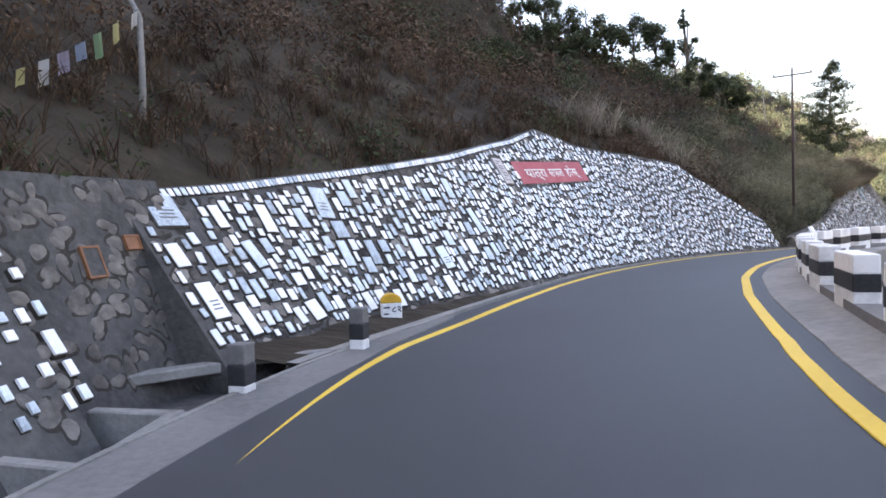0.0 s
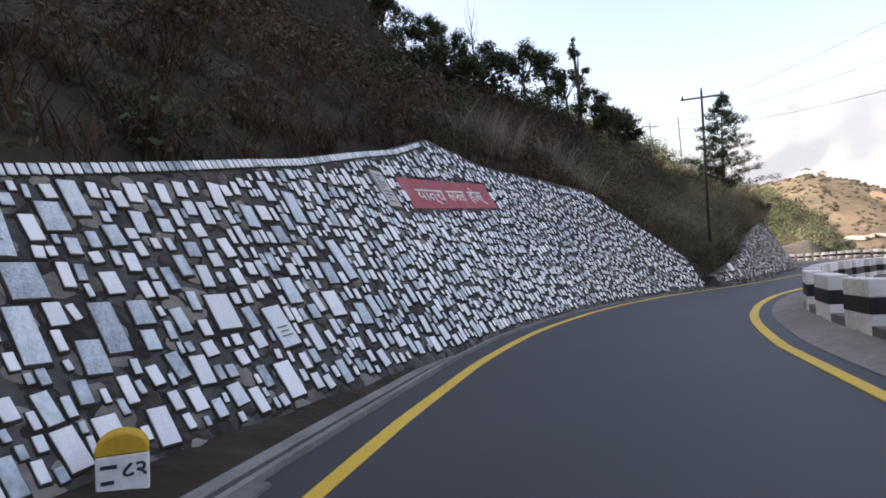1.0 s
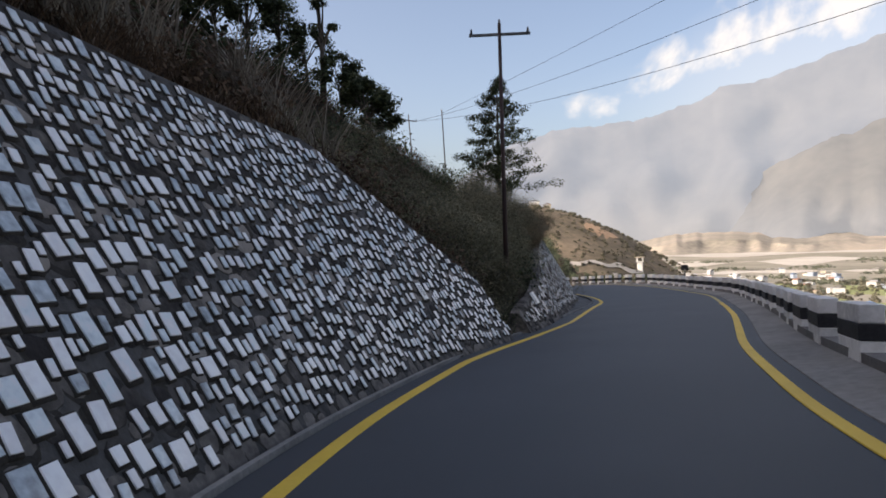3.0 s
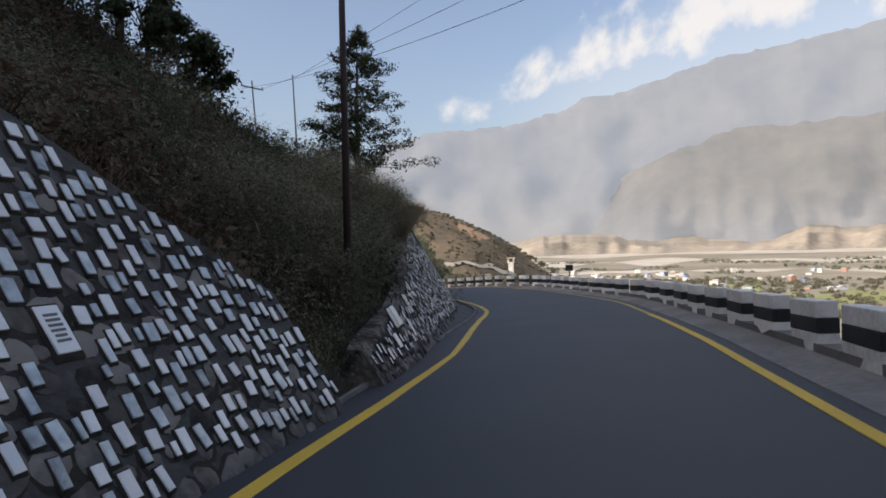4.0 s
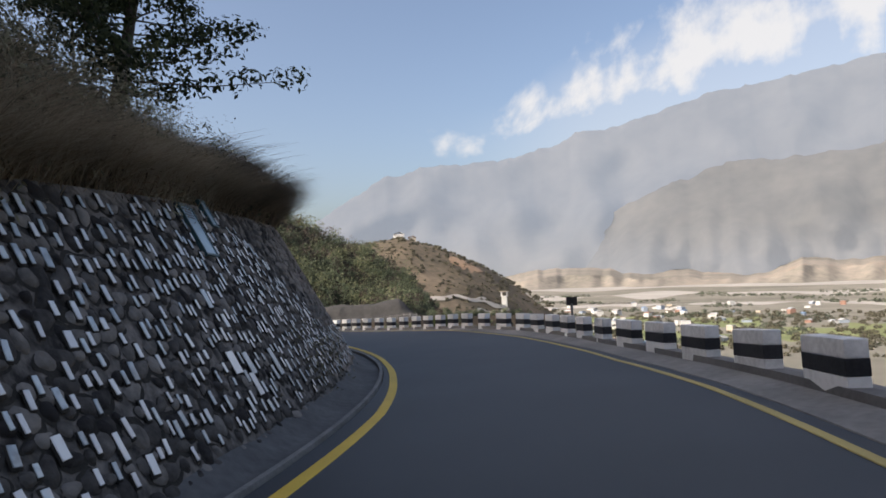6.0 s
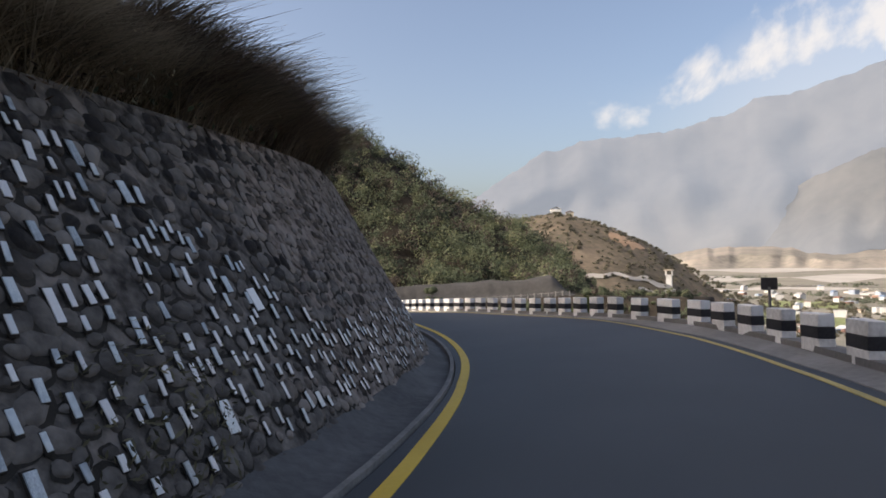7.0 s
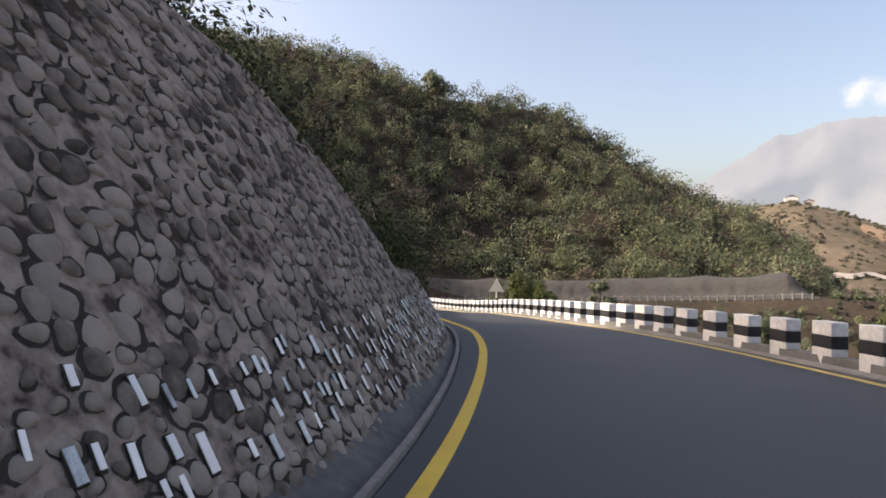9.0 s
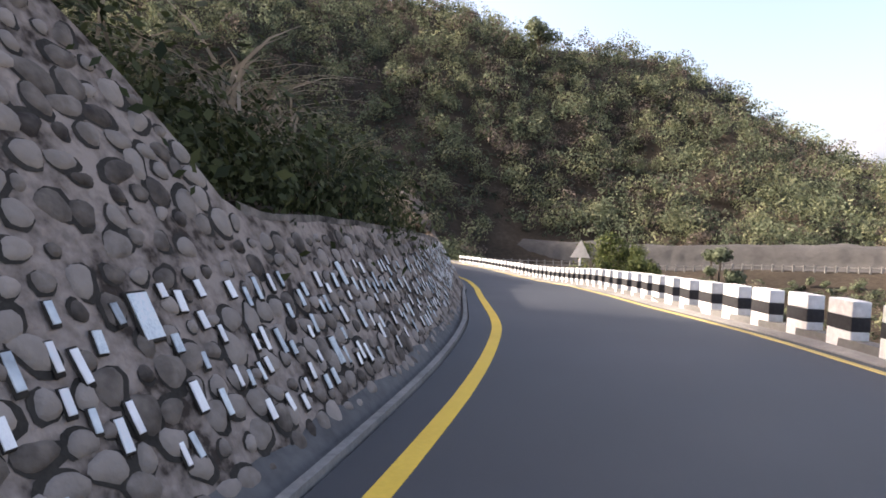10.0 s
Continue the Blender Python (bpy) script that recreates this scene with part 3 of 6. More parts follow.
def scatter_plates(s0, s1, vmax, sizes, keep, seed, loose=0.0):
    """Throws rectangles on the unrolled wall, the largest first, none over another. keep(s, z) says where they may lie."""
    r = np.random.default_rng(seed)
    res = 0.0125
    w, hgt = int((s1 - s0) / res), int(vmax / res)
    taken = np.zeros((w, hgt), bool)
    out = []
    for count, wide, tall, gap in sizes:
        for _ in range(count):
            pw, ph = wide * r.uniform(0.75, 1.3), tall * r.uniform(0.75, 1.3)
            s, v = r.uniform(s0 + pw, s1 - pw), r.uniform(ph / 2 + 0.02, vmax - ph / 2)
            cosb = 1 / math.sqrt(1 + float(batter(s)) ** 2)
            if not (keep(s, v * cosb + ph * 0.5 * cosb, r, wide) and keep(s, v * cosb - ph * 0.45 * cosb, r, wide)):
                continue
            wider = gap + loose * float(np.clip((s - 11) / 9, 0, 1))
            a0, a1 = int((s - s0 - pw / 2 - wider) / res), int((s - s0 + pw / 2 + wider) / res) + 1
            b0, b1 = int((v - ph / 2 - wider) / res), int((v + ph / 2 + wider) / res) + 1
            if taken[max(a0, 0):a1, max(b0, 0):b1].any():
                continue
            taken[max(a0, 0):a1, max(b0, 0):b1] = True
            out.append((s, v * cosb, pw, ph, r.normal(0, 0.06)))
    return out, taken


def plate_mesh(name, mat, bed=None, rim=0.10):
    """A thin plate with worn edges; with a bed, on a slightly larger dark rim that paints its shadow gap."""
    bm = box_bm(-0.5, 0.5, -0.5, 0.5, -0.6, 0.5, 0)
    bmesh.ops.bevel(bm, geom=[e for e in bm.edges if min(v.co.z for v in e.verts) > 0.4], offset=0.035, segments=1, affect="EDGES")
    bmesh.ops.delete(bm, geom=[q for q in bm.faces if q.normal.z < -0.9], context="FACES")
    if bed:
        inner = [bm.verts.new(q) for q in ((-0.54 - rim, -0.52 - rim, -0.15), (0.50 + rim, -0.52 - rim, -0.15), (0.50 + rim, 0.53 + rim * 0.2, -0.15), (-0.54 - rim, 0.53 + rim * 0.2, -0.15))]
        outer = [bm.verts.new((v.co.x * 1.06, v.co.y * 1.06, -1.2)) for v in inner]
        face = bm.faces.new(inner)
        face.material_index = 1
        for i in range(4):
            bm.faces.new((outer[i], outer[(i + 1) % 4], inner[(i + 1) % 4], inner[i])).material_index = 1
    bmesh.ops.triangulate(bm, faces=bm.faces[:])
    me = bpy.data.meshes.new(name)
    bm.to_mesh(me)
    bm.free()
    me.materials.append(mat)
    if bed:
        me.materials.append(bed)
    return me


def arrays(me):
    v = np.empty(len(me.vertices) * 3, np.float32)
    me.vertices.foreach_get("co", v)
    f = np.array([tuple(q.vertices) for q in me.polygons], np.int32)
    return v.reshape(-1, 3), f


def lay_pieces(items, proto_single, proto_joined, parent, name, thick, near, stuff_label, category, lift=0.0):
    """The near items as parts that share one mesh, the rest joined into one."""
    protos = proto_joined if isinstance(proto_joined, list) else [proto_joined]
    kit = []
    for q in protos:
        idx = np.empty(len(q.polygons), np.int32)
        q.polygons.foreach_get("material_index", idx)
        kit.append((*arrays(q), idx))
    ids, made = [], []
    vs, fs, base = [], [], 0
    singles = [q for q in items if near(q)][:300]
    chosen = set(id(q) for q in singles)
    for q in items:
        s, z, pw, ph, turn = q[:5]
        th = thick(q)
        m = wall_matrix(s, z, q[5] if len(q) > 5 else lift, turn) @ Matrix.Diagonal((pw, ph, th, 1))
        if id(q) in chosen:
            put(name, proto_single[len(made) % len(proto_single)] if isinstance(proto_single, list) else proto_single, parent, m)
            made.append(1)
        else:
            mm = np.array(m)
            pv, pf, pi_ = kit[len(vs) % len(kit)]
            ids.append(pi_)
            vs.append(pv @ mm[:3, :3].T + mm[:3, 3])
            fs.append(pf + base)
            base += len(pv)
    if vs:
        me = mesh_np(name + "s", np.vstack(vs), np.vstack(fs), list(protos[0].materials))
        me.polygons.foreach_set("material_index", np.concatenate(ids))
        ob = put(name + "s", me, parent)
        tagged(ob, stuff_label, kind="stuff")


def stone_mesh(name, mats, seed):
    """A low rounded stone face, with a dark crescent on one side that paints the joint's shadow."""
    r = np.random.default_rng(seed)
    k = 13
    ang = np.linspace(0, 2 * math.pi, k, endpoint=False) + r.uniform(-0.12, 0.12, k)
    u1, u2 = r.uniform(0, 6.28, 2)
    rad = 0.47 * (1 + 0.15 * np.sin(2 * ang + u1) + 0.09 * np.sin(3 * ang + u2)) + r.uniform(-0.015, 0.015, k)
    ring = lambda q, z, dx=0.0, dy=0.0: [(rad[i] * q * math.cos(ang[i]) + dx, rad[i] * q * math.sin(ang[i]) + dy, z) for i in range(k)]
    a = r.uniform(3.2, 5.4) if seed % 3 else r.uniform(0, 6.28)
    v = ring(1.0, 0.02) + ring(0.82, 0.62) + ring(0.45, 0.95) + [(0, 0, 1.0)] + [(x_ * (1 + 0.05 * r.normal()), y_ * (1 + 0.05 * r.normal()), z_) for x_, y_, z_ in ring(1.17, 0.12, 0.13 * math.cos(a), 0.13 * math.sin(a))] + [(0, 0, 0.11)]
    f, idx = [], []
    for i in range(k):
        j = (i + 1) % k
        for q in range(2):
            f += [(q * k + i, q * k + j, (q + 1) * k + j), (q * k + i, (q + 1) * k + j, (q + 1) * k + i)]
            idx += [0, 0]
        f.append((2 * k + i, 2 * k + j, 3 * k))
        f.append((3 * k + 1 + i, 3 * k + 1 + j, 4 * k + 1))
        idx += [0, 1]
    me = mesh_of(name, v, f, mats, False, idx)
    me.polygons.foreach_set("use_smooth", np.array([q == 0 for q in idx]))
    return me


def scatter_stones(s0, s1, crest, step, seed, low=-0.1, fill=1.0):
    r = np.random.default_rng(seed)
    out = []
    for row, v in enumerate(np.arange(low, 5.6, step * 0.86)):
        for s in np.arange(s0 + 0.15 + (row % 2) * step * 0.5, s1 - 0.1, step):
            ss, zz = s + r.normal(0, step * 0.10), (v + r.normal(0, step * 0.10)) / math.sqrt(1 + float(batter(s)) ** 2)
            if zz < float(crest(ss)) - step * 0.4 and r.random() > 0.10 / fill ** 3:
                w = step * (0.5 + 0.75 * r.random() ** 1.2) * fill
                out.append((ss, zz, w * r.uniform(0.9, 1.25), w * r.uniform(0.75, 1.05), r.uniform(0, 6.28) if r.random() < 0.3 else r.normal(0, 0.3)))
    return out


# ---- plaques and stones of the first wall ----
SIGN = (10.65, 15.0, 2.60, 3.26)      # s from, s to, z from, z to
SIGN_RISE = 0.062
POSTER = (9.65, 10.08, 2.58, 3.28)


def keep_one(s, z, r):
    if z < 0.16 or z > float(crest_one(s)) - (0.18 if s < 13 else 0.05) or s < -1.05 or s > 25.66:
        return False
    if SIGN[0] - 0.05 < s < SIGN[1] + 0.05 and SIGN[2] - 0.06 < z - (s - SIGN[0]) * SIGN_RISE < SIGN[3] + 0.06:
        return False
    if POSTER[0] - 0.1 < s < POSTER[1] + 0.1 and POSTER[2] - 0.1 < z < POSTER[3] + 0.1:
        return False
    return True


PLATE_ONE = plate_mesh("plaque", PLAQUE, JOINT_SHADE, 0.03)
PLATE_MANY = plate_mesh("plaques", PLAQUES, JOINT_SHADE)
def fits(s, z, r, wide):
    """The larger plaques hang on the wall's near half only."""
    return keep_one(s, z, r) and (wide < 0.2 or s < 7) and (wide < 0.15 or s < 12) and (wide < 0.1 or s < 16 + 4 * r.random() ** 6)


big, _ = scatter_plates(-1.1, 25.7, 5.6, [(60, 0.31, 0.50, 0.03), (190, 0.23, 0.40, 0.022), (520, 0.16, 0.26, 0.017), (6500, 0.125, 0.20, 0.015), (16000, 0.085, 0.15, 0.012), (24000, 0.058, 0.11, 0.010)],
                        fits, 3, 0.005)
big = [q for q in big if not (q[0] < -0.25 and 1.55 < q[1] < 2.1) and not (22.35 < q[0] < 22.9 and 0.95 < q[1] < 1.45)] + [(-0.62, 1.82, 0.48, 0.52, 0.0), (22.65, 1.2, 0.19, 0.34, 0.03)]
row = [(s, float(crest_one(s)) - 0.075, 0.078, 0.12, r) for s, r in ((q, 0.0) for q in np.arange(-1.0, 12.8, 0.105))]
items = big + row
lay_pieces(items, PLATE_ONE, PLATE_MANY, wall_one, "plaque", lambda q: 0.018, lambda q: q[2] > 0.13 and q[0] < 8, "hundreds of small pale plaques fixed to the stone wall", "plaque", 0.024)
SMALL = [stone_mesh("stone", [STONE, JOINT_SHADE], q) for q in range(7)]
STONE_MANY = [stone_mesh("stones", [STONES, JOINT_SHADE], 9 + q) for q in range(7)]
STONE_OLD = [stone_mesh("dark stones", [DARKSTONE, JOINT_SHADE], 19 + q) for q in range(4)]
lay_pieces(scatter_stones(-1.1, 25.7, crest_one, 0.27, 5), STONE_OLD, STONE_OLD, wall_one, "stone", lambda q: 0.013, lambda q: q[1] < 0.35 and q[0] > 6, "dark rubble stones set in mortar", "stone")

# ---- second wall ----


def keep_two(s, z, r, wide):
    c = float(crest_two(s))
    if z < 0.2 or z > c - 0.06 or s < 27.3:
        return False
    if s < 36:
        dens = 1.0
    elif s < 47.5:
        dens = np.interp(s, (36, 43, 47.5), (1.0, 0.9, 0.5)) if z < np.interp(s, (43, 47.5), (3.2, 1.1)) else 0.0
    else:
        lim = np.interp(s, (47, 60, 64, 80), (1.1, 1.0, 1.08, 1.1))
        dens = 0.0 if z > lim else np.interp(s, (47, 60, 64), (0.45, 0.24, 0.6))
    return r.random() < math.sqrt(dens)


small, _ = scatter_plates(27.2, 79.5, 4.6, [(10, 0.15, 0.33, 0.05), (300, 0.078, 0.185, 0.035), (7500, 0.052, 0.14, 0.028), (14000, 0.040, 0.112, 0.024)], keep_two, 8)
LARGE = [(29.43, 0.74, 0.25, 0.36, 0.03), (29.71, 0.76, 0.27, 0.36, 0.03), (32.58, 1.12, 0.17, 0.36, 0.02), (31.25, 0.88, 0.12, 0.40, 0.0), (31.45, 0.87, 0.12, 0.38, 0.02), (28.95, 0.42, 0.20, 0.24, 0.0), (30.4, 0.5, 0.14, 0.34, 0.0), (40.71, 1.35, 0.10, 0.18, 0.0), (41.72, 0.77, 0.15, 0.40, 0.04), (40.6, 0.6, 0.14, 0.29, 0.0), (40.28, 0.88, 0.20, 0.28, 0.0), (40.5, 1.62, 0.12, 0.25, 0.0), (45.85, 1.35, 0.16, 0.24, 0.1), (51.55, 1.12, 0.15, 0.27, 0.0), (63.4, 0.92, 0.14, 0.26, 0.0)]
BOARDS = ((41.55, 2.56, 0.40, 0.78), (42.5, 2.92, 0.22, 0.44))
small = [q for q in small if not (36 < q[0] < 46 and math.sin(q[0] * 91.7 + q[1] * 57.3) > 0.93) and not any(abs(q[0] - b[0]) < b[2] / 2 + 0.05 and abs(q[1] - b[1]) < b[3] * 0.43 + 0.08 for b in LARGE + list(BOARDS))] + LARGE
first_half = lambda q: q[0] + 1.7 * math.sin(q[1] * 3.1 + 0.5) + 0.8 * math.sin(q[1] * 9 + q[0] * 5) < 47.2
lay_pieces([q for q in small if first_half(q)], PLATE_ONE, PLATE_MANY, wall_two, "plaque", lambda q: 0.012, lambda q: q[0] > 40 and q[2] > 0.05, "scattered small pale plaques on the dark rubble wall", "plaque", 0.036)
lay_pieces([q for q in small if not first_half(q)], PLATE_ONE, PLATE_MANY, wall_bend, "plaque", lambda q: 0.010, lambda q: q[2] > 0.05, "small pale plaques along the foot of the wall", "plaque", 0.027)
old_stones = [q for q in scatter_stones(27.3, 50.5, crest_two, 0.208, 12) if first_half(q)]
bend_stones = [q for q in scatter_stones(43.5, 79.8, crest_two, 0.205, 13, fill=0.90) if not first_half(q)]
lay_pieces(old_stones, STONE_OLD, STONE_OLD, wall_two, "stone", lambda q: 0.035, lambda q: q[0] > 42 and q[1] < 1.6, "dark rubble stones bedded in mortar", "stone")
lay_pieces(bend_stones, SMALL, STONE_MANY, wall_bend, "stone", lambda q: 0.03, lambda q: 51 < q[0] < 64 and 0.9 < q[1] < 2.6, "rubble stones bedded in wide mortar", "stone")

# coping along the top of the second wall's low end
s5 = np.arange(64.9, 79.6, 0.3)
c5 = wall_foot(s5) + batter(s5) * crest_two(s5)
bump5 = 0.018 * wobble(s5, 0 * s5, 0.9, 77)
rows = [(c5 + 0.25, crest_two(s5) - 0.02), (c5 + 0.25, crest_two(s5) + 0.035 + bump5), (c5 - 0.01 + bump5, crest_two(s5) + 0.035 + bump5), (c5 - 0.02 + bump5, crest_two(s5) - 0.03)]
tagged(put("coping", mesh_of("coping", *strip(s5, rows), OLDMORTAR)), "rough mortar coping on the low wall", "coping", kind="structure")

# ---- older wall and recess before the first wall ----
sz = np.arange(-30, -2.85, 0.3)
rows = [(1.25 + 0.7 * h, h + 0 * sz) for h in (-0.45, 0.3, 1.0, 1.7, 2.2)] + [(3.4 + 0 * sz, 2.2 + 0 * sz), (3.4 + 0 * sz, -0.45 + 0 * sz)]
wall_old = tagged(put("wall_east", mesh_of("wall_east", *strip(sz, rows[::-1], True), DARKMORTAR)), "older dark stone retaining wall with pale plaques", "retaining wall", kind="structure")
sz = np.arange(-3.3, -0.5, 0.3)
rows = [(2.0 + 0.4 * h, h + 0 * sz) for h in (-0.45, 0.5, 1.3, 2.2)] + [(4.2 + 0 * sz, 2.2 + 0 * sz), (4.2 + 0 * sz, -0.45 + 0 * sz)]
wall_recess = tagged(put("wall_recess", mesh_of("wall_recess", *strip(sz, rows[::-1], True), DARKMORTAR)), "dark stone wall set back between the retaining walls", "retaining wall", kind="structure")
old_items = [q for q in scatter_plates(-9, -2.76, 2.6, [(60, 0.13, 0.20, 0.03), (1600, 0.075, 0.12, 0.028)], lambda s, z, r, wide: 0.1 < z < 2.0, 21)[0]]
for q in old_items:
    p = at(q[0], 1.25 + 0.7 * q[1] - 0.02, q[1])
    m = Matrix.Translation(p) @ Matrix.Rotation(heading(q[0]), 4, "Z") @ Matrix.Rotation(radians(55) , 4, "X") @ Matrix.Diagonal((q[2], q[3], 0.04, 1))
    put("plaque", PLATE_ONE, wall_old, m)
r4 = np.random.default_rng(14)
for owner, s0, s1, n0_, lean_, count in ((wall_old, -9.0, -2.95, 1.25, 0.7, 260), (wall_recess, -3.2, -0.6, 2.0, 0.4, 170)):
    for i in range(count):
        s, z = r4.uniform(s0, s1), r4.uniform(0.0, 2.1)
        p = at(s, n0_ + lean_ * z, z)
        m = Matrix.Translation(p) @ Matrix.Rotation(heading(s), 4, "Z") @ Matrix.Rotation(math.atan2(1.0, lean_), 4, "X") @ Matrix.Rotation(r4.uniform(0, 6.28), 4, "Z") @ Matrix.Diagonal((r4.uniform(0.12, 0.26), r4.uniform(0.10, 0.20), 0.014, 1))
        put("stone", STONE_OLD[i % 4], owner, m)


def beam(name, a, b, wide, low, top, mat, label):
    """A straight concrete beam between two places given along and across the road."""
    p, q = Vector(at(a[0], a[1], 0.0)), Vector(at(b[0], b[1], 0.0))
    m = Matrix.Translation((p + q) / 2) @ Matrix.Rotation(math.atan2(q.y - p.y, q.x - p.x), 4, "Z")
    h = (q - p).length / 2
    ob = part(name, box_bm(-h, h, -wide / 2, wide / 2, low, top, 0.015), mat, None, m=m)
    return tagged(ob, label, "concrete edge", kind="structure")


beam("ledge", (-2.0, 2.3), (-0.75, 1.35), 0.22, -0.05, 0.07, KERB, "pale concrete lip over a dark culvert mouth")
beam("ledge", (-0.78, 1.36), (-0.1, 0.62), 0.16, -0.02, 0.07, KERB, "pale concrete lip beside the guard post")
beam("ledge", (-2.72, 1.5), (-2.66, 0.66), 0.13, -0.3, 0.03, KERB, "concrete rim across the catch pit")
beam("ledge", (-2.6, 0.70), (-3.9, 0.42), 0.13, -0.3, 0.03, KERB, "concrete rim along the catch pit")
beam("ledge", (-3.75, 1.4), (-3.8, 0.5), 0.13, -0.3, 0.0, KERB, "far concrete rim of the catch pit")
FRAMEBROWN = material("orange brown board", [(0.3, (0.16, 0.065, 0.03)), (0.7, (0.27, 0.12, 0.055))], 5.0, 0.6, 0.1, 40)
for s_, z_, w_, h_, field in ((-1.2, 1.44, 0.19, 0.16, FRAMEBROWN), (-1.75, 1.25, 0.22, 0.34, DARKMORTAR)):
    niche = empty("framed_plaque", GRADE @ Matrix.Translation(at(s_, 2.0 + 0.4 * z_ - 0.03, z_)) @ Matrix.Rotation(heading(s_), 4, "Z") @ Matrix.Rotation(math.atan2(1.0, 0.4), 4, "X"))
    part("panel", box_bm(-w_ / 2, w_ / 2, -h_ / 2, h_ / 2, -0.03, 0.012, 0.003), field, niche)
    for x_, y_, lx, ly in ((0, h_ / 2, w_ / 2 + 0.012, 0.012), (0, -h_ / 2, w_ / 2 + 0.012, 0.012), (w_ / 2, 0, 0.012, h_ / 2 - 0.012), (-w_ / 2, 0, 0.012, h_ / 2 - 0.012)):
        part("rail", box_bm(x_ - lx, x_ + lx, y_ - ly, y_ + ly, -0.032, 0.022, 0.002), FRAMEBROWN, niche, "thin orange-brown rail")
    tagged(niche, "small framed plaque on the dark recessed wall", "plaque")

# ---- red painted panel with lettering ----


def bent_patch(name, s0, s1, z0, z1, off, mat, parent, rise=0.0, label=""):
    ss = np.linspace(s0, s1, 24)
    v, f = [], []
    for j, z in enumerate((z0, z0, z1, z1)):
        o = off if j in (1, 2) else -0.02
        v += [tuple(on_wall(q, z + (q - s0) * rise, o)) for q in ss]
    for j in range(3):
        f += [(j * 24 + i, j * 24 + i + 1, (j + 1) * 24 + i + 1, (j + 1) * 24 + i) for i in range(23)]
    f += [(0, 24, 48, 72), (23, 95, 71, 47)]
    ob = put(name, mesh_of(name, v, f, mat), parent)
    return tagged(ob, label) if label else ob


def lettering(name, text, s0, s1, zc, size, off, mat, parent, surf, label):
    """Writing laid on a surface: surf(u, v, off) gives a place."""
    cu = bpy.data.curves.new(name, "FONT")
    cu.body, cu.size, cu.align_x, cu.align_y, cu.offset = text, size, "CENTER", "CENTER", 0.004
    cu.resolution_u = 3
    tmp = new(name, cu)
    me = bpy.data.meshes.new_from_object(tmp.evaluated_get(bpy.context.evaluated_depsgraph_get()))
    bpy.data.objects.remove(tmp)
    xs = [v.co.x for v in me.vertices] or [0, 1]
    mid, wide = (min(xs) + max(xs)) / 2, max(max(xs) - min(xs), 0.01)
    for v in me.vertices:
        u = (s0 + s1) / 2 + (v.co.x - mid) / wide * (s1 - s0)
        v.co = surf(u, zc + v.co.y, off)
    me.materials.clear()
    me.materials.append(mat)
    return tagged(put(name, me, parent), label)


panel = empty("painted_panel", GRADE)
bent_patch("panel_field", *SIGN, 0.02, REDSIGN, panel, SIGN_RISE)
for word, w0, w1 in (("\u092f\u093e\u0924\u094d\u0930\u093e", 0.0, 0.37), ("\u0938\u092b\u0932", 0.42, 0.69), ("\u0939\u094b\u0938\u094d", 0.75, 1.0)):
    lettering("lettering", word, SIGN[0] + 0.5 + 3.4 * w0, SIGN[0] + 0.5 + 3.4 * w1, 2.90, 0.37, 0.026, SIGNWHITE, panel, lambda u, v, o: on_wall(u, v + (u - SIGN[0]) * SIGN_RISE, o), "white hand-painted word")
tagged(panel, "red painted panel with white lettering on the wall", "sign")
notice = empty("notice", GRADE)
bent_patch("sheet", *POSTER, 0.04, PAPER, notice)
for i, z in enumerate(np.arange(2.66, 3.2, 0.065)):
    bent_patch("text_bar", POSTER[0] + 0.07, POSTER[1] - 0.1 - 0.15 * (i % 3 == 1), z, z + 0.025, 0.046, POLEGREY, notice)
tagged(notice, "faded paper notice with lines of writing on the wall", "notice")

# bars of writing on some of the larger plaques
for q in [q for q in big if q[2] > 0.25 and q[3] > 0.4][:16] + [(22.65, 1.2, 0.19, 0.34, 0.03)]:
    for i in range(3 if q[0] < 20 else 6):
        m = wall_matrix(q[0], q[1], 0.0, q[4]) @ Matrix.Translation((0, q[3] * (-0.25 + 0.11 * i), 0.024 + 0.009 + 0.003)) @ Matrix.Diagonal((q[2] * (0.6 - 0.1 * (i == 1)), 0.018, 0.004, 1))
        put("text_bar", bpy.data.meshes.get("text bar plate") or plate_mesh("text bar plate", POLEGREY), wall_one, m)

# ---- framed blue-grey boards high on the second wall ----
BOARDBLUE = material("pale blue glazed board", [(0.3, (0.30, 0.42, 0.50)), (0.7, (0.42, 0.54, 0.61))], 1.2, 0.2, 0.05, 20, 0.6, scale2=9)
BOARDRIM = material("dark teal painted rim", [(0.3, (0.03, 0.075, 0.085)), (0.7, (0.07, 0.13, 0.14))], 5.0, 0.5, 0.1, 30)


